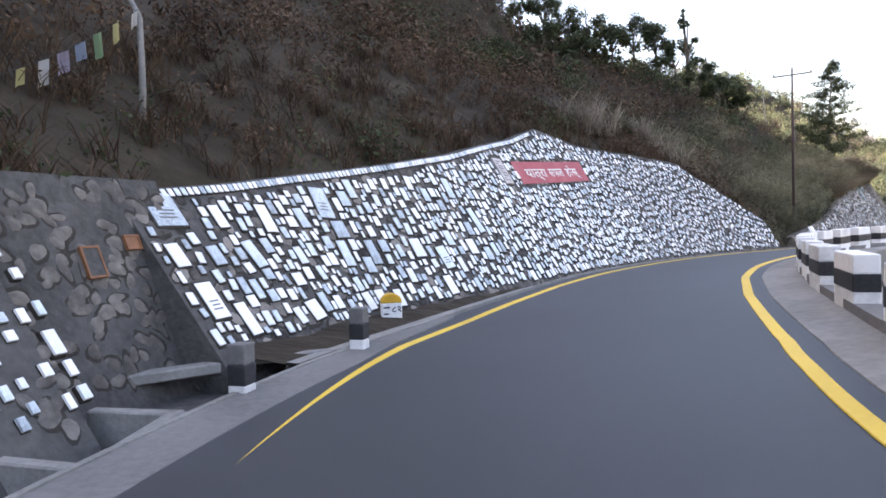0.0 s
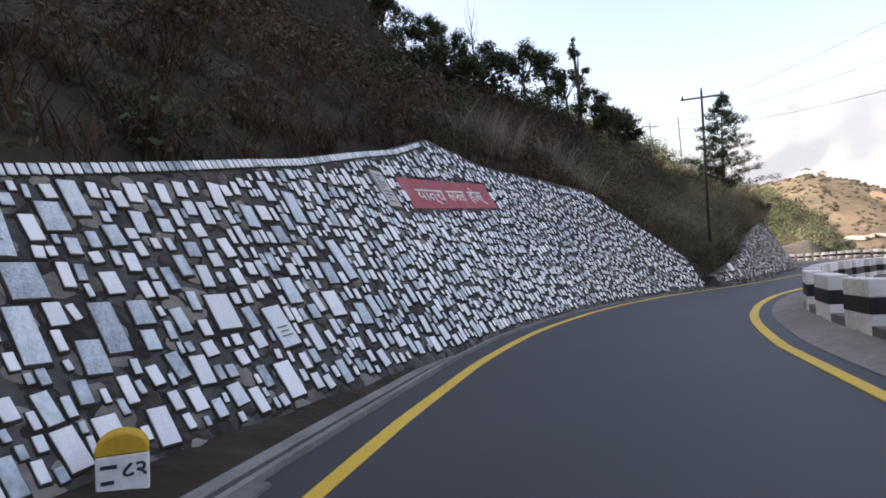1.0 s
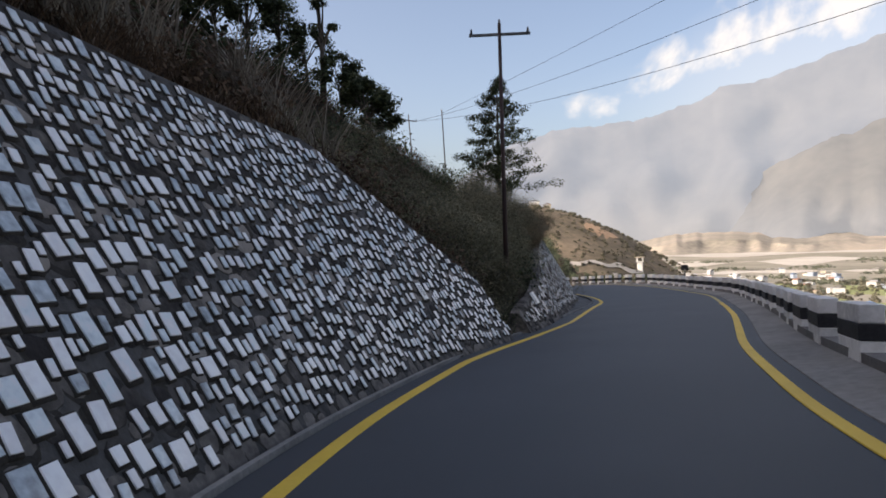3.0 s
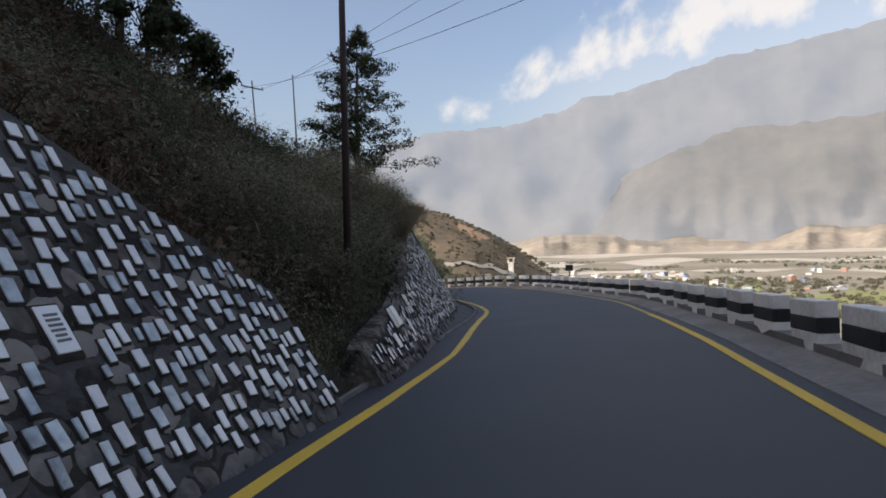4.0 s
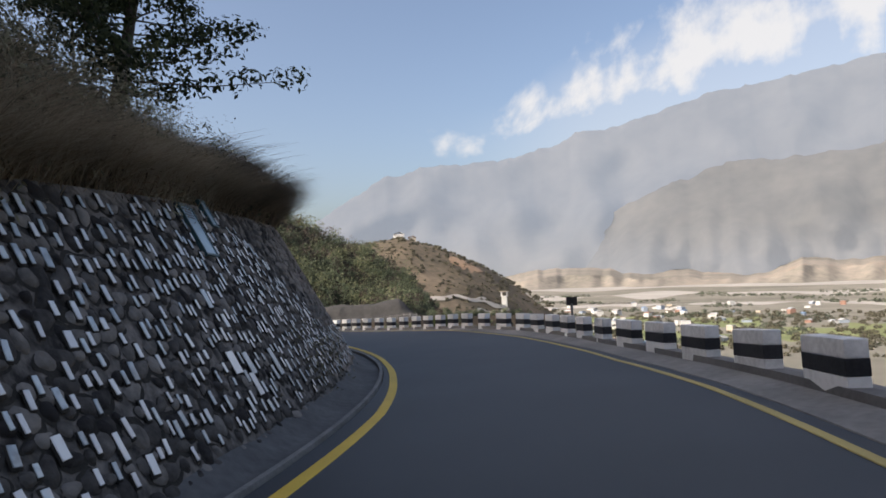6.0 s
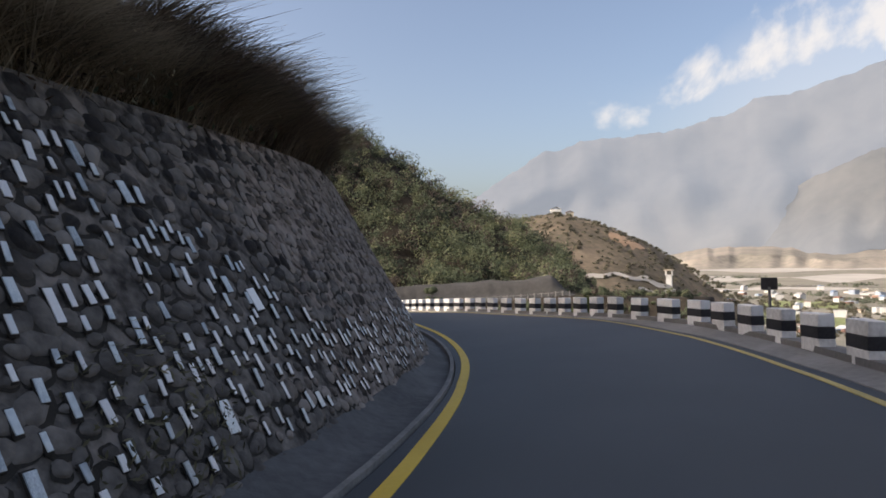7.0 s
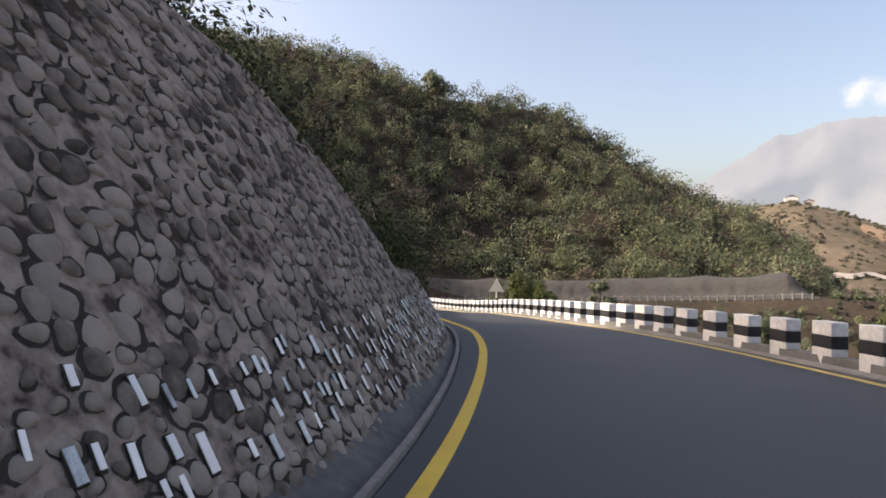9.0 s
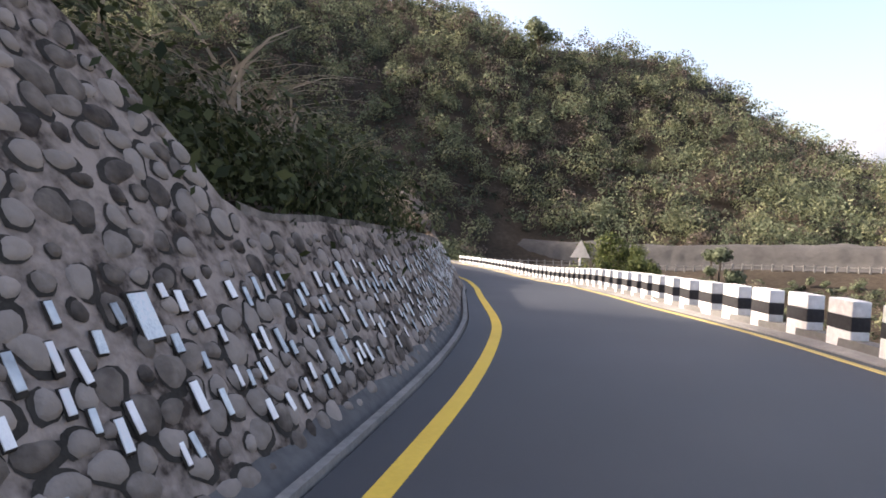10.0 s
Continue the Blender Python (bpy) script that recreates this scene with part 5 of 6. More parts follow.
def round_tree(x, y, z, height, radius, seed, mat, leaf=0.11, per=80, label="", lobes=9):
    """A broadleaf tree: forked limbs and a crown of separate clumps."""
    r = np.random.default_rng(seed)
    ob = empty("tree", GRADE @ Matrix.Translation((x, y, z - 0.2)))
    fork = Vector((r.normal(0, 0.1), r.normal(0, 0.1), height * 0.5))
    part("trunk", tube([(0, 0, 0), fork * 0.5 + Vector((0.05, 0, 0)), fork], 0.03 * height, 0.018 * height), BARK, ob, smooth=True)
    cs, rs = [], []
    for i in range(lobes):
        a, e = r.uniform(0, 6.28), r.uniform(0.1, 1.0)
        tip = fork + Vector((math.cos(a) * radius * math.sqrt(1 - e * e * 0.8) * r.uniform(0.4, 1.0), math.sin(a) * radius * r.uniform(0.4, 1.0) * math.sqrt(1 - e * e * 0.8), height * 0.5 * e * r.uniform(0.8, 1.05)))
        part("limb", tube([fork * 0.85, fork.lerp(tip, 0.55) + Vector((0, 0, 0.1)), tip], 0.012 * height, 0.005 * height, 5), BARK, ob)
        cs.append(tip)
        rs.append(radius * r.uniform(0.30, 0.55))
    v, f = leaf_cloud(np.array(cs), np.array(rs), per, leaf, r, 0.8, 0.25)
    put("crown", mesh_np("crown", v, f, mat), ob)
    return tagged(ob, label, "tree")


conifer(21.2, 42.2, 4.6, 7.3, 2.8, 3, LEAF_DARK, (1.3, 2.0), 2.6, "open feathery conifer with long lower limbs above the wall")
for i, (x, y, h, rd) in enumerate(((2.0, 53.2, 4.6, 1.9), (4.0, 52.8, 4.6, 1.7), (5.5, 50.4, 3.6, 1.6), (7.4, 50.0, 3.8, 1.6), (8.6, 48.6, 3.6, 1.5), (10.4, 49.1, 4.4, 1.6), (12.0, 48.6, 4.4, 1.6), (13.3, 48.3, 3.6, 1.4), (14.8, 47.0, 3.6, 1.3), (16.9, 48.6, 3.4, 1.4), (15.5, 45.6, 3.2, 1.2), (18.0, 49.4, 2.4, 1.2), (-1.0, 50.0, 4.5, 2.0), (-4.5, 46.0, 4.5, 2.0), (0.5, 42.0, 3.4, 1.6), (3.0, 44.0, 3.2, 1.5), (6.0, 45.5, 3.0, 1.4), (-2.0, 38.0, 3.6, 1.7))):
    round_tree(x, y, height_at(x, y), h, rd, 40 + i, LEAF_DARK, 0.095, 210, "dark bushy tree on the hill crest", 12)
round_tree(13.9, 47.4, height_at(13.9, 47.4), 6.6, 0.75, 71, LEAF_DARK, 0.085, 90, "tall slim tree with sparse tufts on the crest", 11)
bare = empty("bare_tree", GRADE @ Matrix.Translation((7.0, 50.4, height_at(7.0, 50.4) - 0.2)))
part("trunk", tube([(0, 0, 0), (0.06, 0, 2.6), (-0.05, 0, 5.2)], 0.06, 0.025), BARK, bare, smooth=True)
for i, (a_, b_, c_) in enumerate(((0.5, 3.4, 5.6), (-0.45, 3.8, 6.0), (0.3, 4.4, 6.4), (-0.2, 4.8, 6.6), (0.55, 3.0, 4.6))):
    part("limb", tube([(0, 0, b_), (a_ * 0.7, 0.1, (b_ + c_) / 2), (a_, 0.12, c_)], 0.025, 0.008, 5), BARK, bare)
tagged(bare, "leafless young tree on the hill crest", "tree")
for i, (s, n, h, rd) in enumerate(((88, -6.3, 2.7, 1.2), (91.5, -6.5, 2.9, 1.4), (85.2, -6.2, 2.2, 0.9), (77, -6.6, 1.2, 0.6), (68, -9.5, 1.5, 0.9), (94, -9, 2.6, 1.4), (81.5, -8.0, 2.2, 0.7), (71.5, -8.5, 1.3, 0.8))):
    p = at(s, n, 0.0)
    z = height_at(p[0], p[1])
    round_tree(p[0], p[1], z, h + max(0, -0.4 - z + min(0, float(swell(s)))), rd, 80 + i, LEAF_BRIGHT if i < 5 else LEAF_FOREST, 0.06, 380, "bright green leafy shrub tree behind the parapet", 9)

# ---- forest on the hills ahead ----
r2 = np.random.default_rng(77)
az = np.radians(r2.uniform(-45, 47, 10500))
rr = 60 + 175 * r2.random(10500) ** 0.75
x, y = 30 + rr * np.sin(az), 45 + rr * np.cos(az)
z = terrain(x, y)
fs_, fn_ = nearest(x, y)
rel_, baz_ = np.hypot(x - 30, y - 45), np.degrees(np.arctan2(x - 30, y - 45))
bay_ = (baz_ > 2) & (baz_ < 36)
ok = ((fn_ < -9) | (fn_ > 8)) & (z > -9) & ~(bay_ & (rel_ > 106) & (rel_ < 123))
x, y, z, rel_, bay_ = x[ok], y[ok], z[ok], rel_[ok], bay_[ok]
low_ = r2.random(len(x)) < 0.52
east_ = np.interp(np.degrees(np.arctan2(x - 30, y - 45)), (34, 36.5), (1.0, 0.38))
near_ = east_ * np.where(bay_ & (rel_ < 115), np.interp(rel_, (60, 90, 106), (0.6, 0.5, 0.3)), np.interp(rel_, (60, 120, 132), (0.7, 0.75, 1.0)))
rad = (0.7 + 0.9 * r2.random(low_.sum())) * near_[low_]
# Darker leaf colour here paints the shade in the gaps between crowns.
stuff("forest", [leaf_cloud(np.c_[x, y, z][low_] + np.array([0, 0, 0.3]), rad, 22, 0.26, r2, 0.8, 0.5, 0.7)], FOREST_DEEP, "low undergrowth coloured dark as shade between the hill trees", "forest")
x, y, z, near_ = x[~low_], y[~low_], z[~low_], near_[~low_]
rad = (1.5 + 2.3 * r2.random(len(x)) ** 1.5) * near_
lobe = 3
c = np.repeat(np.c_[x, y, z + rad * 0.9], lobe, 0) + r2.normal(size=(len(x) * lobe, 3)) * np.repeat(rad, lobe)[:, None] * np.array([0.42, 0.42, 0.30])
lr = np.repeat(rad, lobe) * r2.uniform(0.42, 0.68, len(x) * lobe)
pick_ = np.repeat(r2.random(len(x)) + 0.22 * wobble(x, y, 30, 91), lobe)
for lo, hi, mat, lab in ((-1, 0.42, LEAF_FOREST, "mixed green trees covering the hill"), (0.42, 0.66, FOREST_DEEP, "dark green trees covering the hill"), (0.66, 0.88, FAR_SCRUB, "dry brown trees on the hill"), (0.88, 2, FOREST_PALE, "lighter green trees on the hill")):
    sel = (pick_ >= lo) & (pick_ < hi)
    stuff("forest", [leaf_cloud(c[sel], lr[sel], 36, 0.21, r2, 0.85, 0.75, 0.7)], mat, lab, "forest")
az = np.radians(r2.uniform(-35, 40, 760))
rr = 72 + 120 * r2.random(760)
x, y = 30 + rr * np.sin(az), 45 + rr * np.cos(az)
fs_, fn_ = nearest(x, y)
ok = ((fn_ < -12) | (fn_ > 14))
x, y = x[ok], y[ok]
z = terrain(x, y)
rel_, baz_ = np.hypot(x - 30, y - 45), np.degrees(np.arctan2(x - 30, y - 45))
ok = (z > -7) & (((rel_ > 125) & (baz_ < 35)) | (baz_ < 2))
x, y, z, rel_ = x[ok], y[ok], z[ok], rel_[ok]
rad = r2.uniform(1.5, 2.9, len(x)) * np.interp(rel_, (72, 130), (0.65, 1.0))
stuff("forest", [leaf_cloud(np.c_[x, y, z + rad * 0.8], rad, 240, 0.17, r2, 0.95, 0.55, 0.7)], FOREST_PALE, "larger round-headed trees standing out of the forest", "forest")
az = math.atan2(15.7, 175.2)
q = (30 + 176 * math.sin(az), 45 + 176 * math.cos(az))
round_tree(q[0], q[1], height_at(*q), 13.0, 4.4, 95, LEAF_FOREST, 0.5, 90, "lone round-headed tree on the ridge line", 12)
# brush below the parapet and on the farther brown hill
s = r2.uniform(-10, 105, 900)
n = block_line(s) - 1.2 - 22 * r2.random(900) ** 1.3
p = at(s, n, 0.0)
p[:, 2] = terrain(p[:, 0], p[:, 1])
rad = r2.uniform(0.5, 1.2, len(p))
low = p[:, 2] + rad < np.interp(-n, (6, 30), (-0.5, -2)) + np.where(s > 66, np.minimum(swell(s), 0), 0)
stuff("brush", [leaf_cloud(p[low], rad[low], 50, 0.14, r2, 0.8)], LEAF_SCRUB, "dry brush on the slope below the parapet", "brush")
az = np.radians(r2.uniform(22, 50, 1500))
rr = r2.uniform(240, 470, 1500)
x, y = 30 + rr * np.sin(az), 45 + rr * np.cos(az)
z = terrain(x, y)
rad = r2.uniform(0.7, 1.7, len(x))
stuff("brush", [leaf_cloud(np.c_[x, y, z + rad * 0.2], rad, 26, 0.5, r2, 0.6, 0.35, 0.7)], FAR_OLIVE, "patchy brush on the dry brown hill", "brush")

# ---- triangular road sign ----
ts = empty("road_sign", GRADE @ Matrix.Translation((37.25, 81.5, height_at(37.25, 81.5))) @ Matrix.Rotation(radians(4), 4, "Z"))
g0 = height_at(37.25, 81.5) + 0.5
for i in range(5):
    part("post_band", tube([(0, 0, -0.3 if i == 0 else -g0 - 0.75 + 0.35 * i), (0, 0, -g0 - 0.75 + 0.35 * (i + 1))], 0.04), WHITEP if i % 2 == 0 else BLACKP, ts)
bm = bmesh.new()
tri = [bm.verts.new(q) for q in ((-0.42, 0, 0), (0.42, 0, 0), (0, 0, 0.74))]
bm.faces.new(tri)
bmesh.ops.solidify(bm, geom=bm.faces[:], thickness=0.02)
part("plate", bm, SIGNWHITE, ts, "grey back of a triangular plate", m=Matrix.Translation((0, -0.03, -g0 + 0.98)))
tagged(ts, "triangular road sign seen from its grey back", "road sign")


# ---- rocks by the far end of the road ----
ROCK = material("grey cut rock", [(0.3, (0.075, 0.070, 0.064)), (0.5, (0.14, 0.132, 0.12)), (0.7, (0.23, 0.215, 0.195))], 0.8, 0.9, 0.7, 3.0, 0.25, scale2=4, dist=0.15)


def rock(x, y, size, turn, seed, label):
    bm = bmesh.new()
    bmesh.ops.create_icosphere(bm, subdivisions=4, radius=1.0)
    for v in bm.verts:
        c = v.co * 2.2
        k_ = 1 + 0.16 * float(wobble(c.x + c.z, c.y - c.z * 0.7, 2.2, seed)) + 0.07 * float(wobble(c.x - c.z, c.y + c.z, 0.8, seed + 1))
        v.co = Vector((v.co.x * k_ * size[0], v.co.y * k_ * size[1], v.co.z * k_ * size[2]))
    ob = part("rock", bm, ROCK, None, m=Matrix.Translation((x, y, height_at(x, y) - 0.15 * size[2])) @ Matrix.Rotation(turn, 4, "Z"))
    return tagged(ob, label, "rock", "rocks at the far bend")


rock(36.6, 106.0, (1.8, 1.2, 3.0), 0.3, 5, "rounded grey rock standing beside the far bend")
BANK = material("weathered brown cut bank", [(0.25, (0.055, 0.045, 0.038)), (0.5, (0.125, 0.105, 0.09)), (0.75, (0.22, 0.19, 0.165))], 0.7, 0.95, 0.8, 4.0, 0.3, scale2=5, dist=0.3)
S6 = np.arange(79.6, 118, 0.4)
tall6 = np.interp(S6, (79.6, 81, 85, 92, 104, 118), (1.2, 1.7, 2.9, 3.4, 3.0, 2.2)) + 0.3 * wobble(S6, 0 * S6, 2.4, 44)
rows = []
for q in np.linspace(1.15, 0, 9):
    rows.append((wall_foot(S6) + 0.1 + 0.55 * tall6 * q + 0.28 * wobble(S6, 0 * S6 + 5 * q, 1.1, 45) * min(1, 4 * q), swell(S6) - 0.35 + (tall6 + 0.45) * min(q, 1)))
tagged(put("earth_bank", mesh_of("earth_bank", *strip(S6, rows), BANK, True)), "rough brown cut bank of earth and rock beside the road", "bank", kind="structure")
ss = r2.uniform(80, 104, 60)
p = at(ss, wall_foot(ss) + 0.2 + 0.6 * np.interp(ss, S6, tall6) + 0.8 * r2.random(60), 0.0)
p[:, 2] = swell(ss) + np.interp(ss, S6, tall6) - 0.1
stuff("grass", [blades(p, 40, 0.7, r2, 1.0, 0.012)], PLUME, "pale dry grass along the top of the cut bank", "grass")

# ---- prayer flags on a post above the old wall ----
FLAGS = [material("%s flag cloth" % nm, [(0.3, tuple(0.75 * q for q in c)), (0.7, c)], 3.0, 0.85) for nm, c in (("white", (0.62, 0.62, 0.60)), ("green", (0.22, 0.34, 0.20)), ("lilac", (0.36, 0.33, 0.42)), ("yellow", (0.48, 0.45, 0.22)), ("blue", (0.30, 0.36, 0.46)))]
post_at = Vector((-5.5, 7.2, height_at(-5.5, 7.2) - 0.3))
post = part("flag_post", tube([(0, 0, 0), (0.03, 0, 1.0), (0.0, 0.05, 1.9), (-0.12, 0.0, 2.2)], 0.06, 0.04), KERB, None, m=Matrix.Translation(post_at), smooth=True)
tagged(post, "pale crooked wooden post on the bank", "post")
line_ = empty("prayer_flags", GRADE)
a, b = post_at + Vector((0, 0, 2.0)), Vector((-6.9, 3.9, 3.1))
pts = [a.lerp(b, t) - Vector((0, 0, 0.5 * 4 * t * (1 - t) * 0.5)) for t in np.linspace(0, 1, 25)]
part("cord", tube(pts, 0.006, k=5), WIRE, line_)
for i in range(12):
    p, q = pts[2 * i], pts[2 * i + 1]
    h, bm = 0.24 + 0.06 * ((i * 7) % 3), bmesh.new()
    grid = [[bm.verts.new(p.lerp(q, u * 0.95) - Vector((0.03 * math.sin(5 * u + i), 0.03 * math.sin(4 * w * h + i), h * w))) for u in np.linspace(0, 1, 4)] for w in np.linspace(0, 1, 4)]
    for j, k2 in itertools.product(range(3), range(3)):
        bm.faces.new((grid[j][k2], grid[j][k2 + 1], grid[j + 1][k2 + 1], grid[j + 1][k2]))
    bmesh.ops.solidify(bm, geom=bm.faces[:], thickness=0.004)
    part("flag", bm, FLAGS[(i * 3) % 5], line_, "faded cloth flag")
tagged(line_, "string of faded prayer flags above the bank", "prayer flags")

# ---- valley ----
SAND = material("pale river sand", [(0.3, (0.34, 0.315, 0.28)), (0.7, (0.50, 0.47, 0.425))], 0.012, 0.95, scale2=0.08)
CLIFF = material("sandy terrace cliff", [(0.34, (0.17, 0.158, 0.132)), (0.46, (0.245, 0.222, 0.188)), (0.58, (0.315, 0.275, 0.23)), (0.70, (0.345, 0.255, 0.19))], 0.0035, 0.95, 0.5, 0.04, scale2=0.045, dist=4, stretch=(1, 1, 1.4))
FIELD = material("green field", [(0.3, (0.15, 0.175, 0.075)), (0.7, (0.26, 0.285, 0.12))], 0.05, 0.9, scale2=0.4)
EARTH = material("pale orange earth", [(0.3, (0.24, 0.155, 0.095)), (0.7, (0.38, 0.26, 0.17))], 0.08, 0.95, scale2=0.5)
CUT = material("grey cut slope", [(0.3, (0.040, 0.039, 0.038)), (0.7, (0.075, 0.072, 0.069))], 0.25, 0.95, 0.5, 0.8, scale2=1.5, dist=0.4)


def polar(az, r):
    az = np.radians(az)
    return 30 + r * np.sin(az), 45 + r * np.cos(az)


def valley_floor(x, y):
    return -55.0 + 0.0402 * (0.6606 * x + 0.7507 * y)


def polar_sheet(name, az, rows, mat, label, category, smooth=False, kind="structure"):
    """A sheet over bearings az: rows of (r(az), z(az))."""
    v = []
    for r, z in rows:
        x, y = polar(az, r)
        v.append(np.c_[x, y, z(x, y) if callable(z) else z + 0 * x])
    k = len(az)
    f = [(j * k + i, j * k + i + 1, (j + 1) * k + i + 1, (j + 1) * k + i) for j in range(len(rows) - 1) for i in range(k - 1)]
    return tagged(put(name, mesh_of(name, np.vstack(v), f, mat, smooth)), label, category, kind=kind)


FLAT = material("dry valley floor", [(0.32, (0.135, 0.132, 0.10)), (0.5, (0.215, 0.20, 0.16)), (0.68, (0.30, 0.275, 0.23))], 0.004, 0.95, scale2=0.03)
az = np.linspace(40, 130, 520)
low = lambda d: (lambda x, y: valley_floor(x, y) + d)
polar_sheet("valley_floor", az, [(230 + 12 * wobble(az, 0 * az, 9, 31), low(0.75)), (1100 + 0 * az, low(0.8)), (2700 + 0 * az, low(0.8))], FLAT, "dry tan and green flats of the valley", "valley floor")
polar_sheet("river_bed", az, [(1980 + 130 * wobble(az, 0 * az, 11, 1), low(1.2)), (2400 + 110 * wobble(az, 0 * az, 9, 2), low(1.2))], SAND, "pale sandy river bed across the valley", "river bed")
polar_sheet("river_bed", az, [(1360 + 110 * wobble(az, 0 * az, 9, 3), low(1.0)), (1580 + 90 * wobble(az, 0 * az, 13, 4), low(1.0))], SAND, "braided pale gravel channel in the valley", "river bed")
polar_sheet("river_bed", az, [(1030 + 66 * wobble(az, 0 * az, 7, 5), low(0.8)), (1110 + 57 * wobble(az, 0 * az, 8, 6), low(0.8))], SAND, "sandy track and gravel beside the fields", "river bed")
tall = 1.3 * np.interp(az, (40, 43, 46, 50, 53, 55.5, 58, 60, 63.5, 65, 66.5, 72, 80, 95, 130), (8, 14, 30, 36, 26, 13, 18, 14, 10, 16, 38, 40, 34, 30, 26)) + 5 * wobble(az, 0 * az, 2.7, 9) + 1.6 * wobble(az, 0 * az, 1.1, 10)
edge_ = 2460 + 100 * wobble(az, 0 * az, 8, 12) + 30 * wobble(az, 0 * az, 2.3, 13)
base_ = lambda q: (lambda x, y: valley_floor(x, y) + q)
rows = []
for q in np.linspace(0, 1, 13):
    rough_ = 14 * wobble(az, 0 * az + 3 * q, 3.3, 14)
    out_ = edge_ - 170 * (1 - q) ** 1.3 + rough_ * math.sin(math.pi * q)
    rows.append((out_, base_(-2.0 + (tall + 2) * q ** 1.2 + 0.4 * wobble(az, 0 * az + 3 * q, 2.6, 17))))
rows += [(edge_ + 130, base_(tall + 1.0)), (edge_ + 900, base_(tall * 1.1 + 30))]
polar_sheet("terrace_cliff", az, rows, CLIFF, "pale sandy terrace cliffs beyond the river", "cliff", True)
r3 = np.random.default_rng(5)
for i, (a0, a1, q0, q1) in enumerate(((47.5, 53, 560, 640), (54, 59, 500, 600), (58.5, 64, 640, 760), (64, 70, 520, 640), (50, 56, 700, 790), (60.5, 63.5, 480, 560), (70, 78, 560, 680))):
    a2 = np.linspace(a0, a1, 20)
    polar_sheet("field", a2, [(q0 + 11 * wobble(a2, 0 * a2, 2, i), low(0.9)), (q1 + 13 * wobble(a2, 0 * a2, 2, i + 9), low(0.9))], FIELD, "small green field on the valley floor", "field")
grove_a, grove_r = r3.uniform(47, 92, 46), 500 + 1050 * r3.random(46) ** 1.3
pick = r3.integers(0, 46, 1300)
az_b, r_b = grove_a[pick] + r3.normal(0, 0.9, 1300), np.maximum(grove_r[pick] + r3.normal(0, 20, 1300), 400)
x, y = polar(az_b, r_b)
rad = r3.uniform(0.9, 2.8, 1300) * np.interp(r_b, (450, 1600), (1.2, 2.6))
stuff("brush", [leaf_cloud(np.c_[x, y, valley_floor(x, y) + rad * 0.4], rad, 22, 1.25, r3, 0.75, 0.3, 0.7)], FAR_GREEN, "scattered trees and brush on the valley floor", "brush")
az_b, r_b = r3.uniform(45, 74, 700), 430 + 420 * r3.random(700)
az_b = np.round(az_b / 2.1) * 2.1 + r3.normal(0, 0.55, 700)
x, y = polar(az_b, r_b)
rad = r3.uniform(1.6, 3.6, 700)
stuff("brush", [leaf_cloud(np.c_[x, y, valley_floor(x, y) + rad * 0.6], rad, 60, 0.8, r3, 0.85, 0.5, 0.7)], FAR_OLIVE, "leafy trees between the houses on the valley floor", "brush")
sc = np.linspace(38.3, 41.4, 40)
bulge = np.sin(np.pi * np.linspace(0, 1, 40)) ** 0.6
polar_sheet("earth_scar", sc, [(388 + q * (13 + 5 * wobble(sc, 0 * sc, 0.8, 3)) * bulge, lambda x, y: terrain(x, y) + 0.45) for q in np.linspace(-1, 1, 7)], EARTH, "bare orange earth scar on the brown hill", "earth scar", kind="structure")
for a0, a1, q0, q1 in ((34.5, 43.6, 288, 334), (40.8, 43.8, 298, 332)):
    a2 = np.linspace(a0, a1, 40)
    mid_ = np.linspace(q0, q1, 40) + 3 * wobble(a2, 0 * a2, 3, 3)
    polar_sheet("track", a2, [(mid_ - 2.2, lambda x, y: terrain(x, y) + 0.5), (mid_ + 2.2, lambda x, y: terrain(x, y) + 0.9)], SAND, "pale dirt track across the brown hill", "track")
# cut slope and rail of the road round the far side of the bay
az3 = np.linspace(3, 35.5, 150)
fade = smooth01((35.3 - az3) / 2.2)
rz = bay_rail(az3)
polar_sheet("cut_slope", az3, [(112.6, rz - 0.75), (117.4, rz - 0.6), (118.2, rz - 0.6 + (1.5 + 0.3 * wobble(az3, 0 * az3, 1.3, 3)) * fade), (119.2 + 0.2 * wobble(az3, 0 * az3, 2.0, 4), rz - 0.6 + (2.9 + 0.35 * wobble(az3, 0 * az3, 5.0, 5)) * fade), (121.5, rz - 0.6 + (3.5 + 0.35 * wobble(az3, 0 * az3, 5.0, 6)) * fade), (126, rz - 1.0 + 3.8 * fade)], CUT, "bare grey cut slope above the road across the bay", "cut slope", True)
rail = empty("railing", GRADE)
x, y = polar(az3, 112.0)
part("rail", tube(np.c_[x, y, rz - 0.12][::3], 0.06, k=4), KERB, rail)
for i in range(0, 150, 3):
    part("post", box_bm(x[i] - 0.09, x[i] + 0.09, y[i] - 0.09, y[i] + 0.09, rz[i] - 1.4, rz[i] + 0.1, 0), KERB, rail)
tagged(rail, "pale roadside railing across the bay", "railing")

# ---- houses ----
WALLS = [material("%s plaster" % nm, [(0.3, tuple(0.8 * q for q in c)), (0.7, c)], 0.5, 0.9, scale2=3) for nm, c in (("white", (0.66, 0.66, 0.64)), ("cream", (0.55, 0.48, 0.38)), ("blue grey", (0.36, 0.42, 0.50)), ("brick", (0.36, 0.22, 0.17)))]
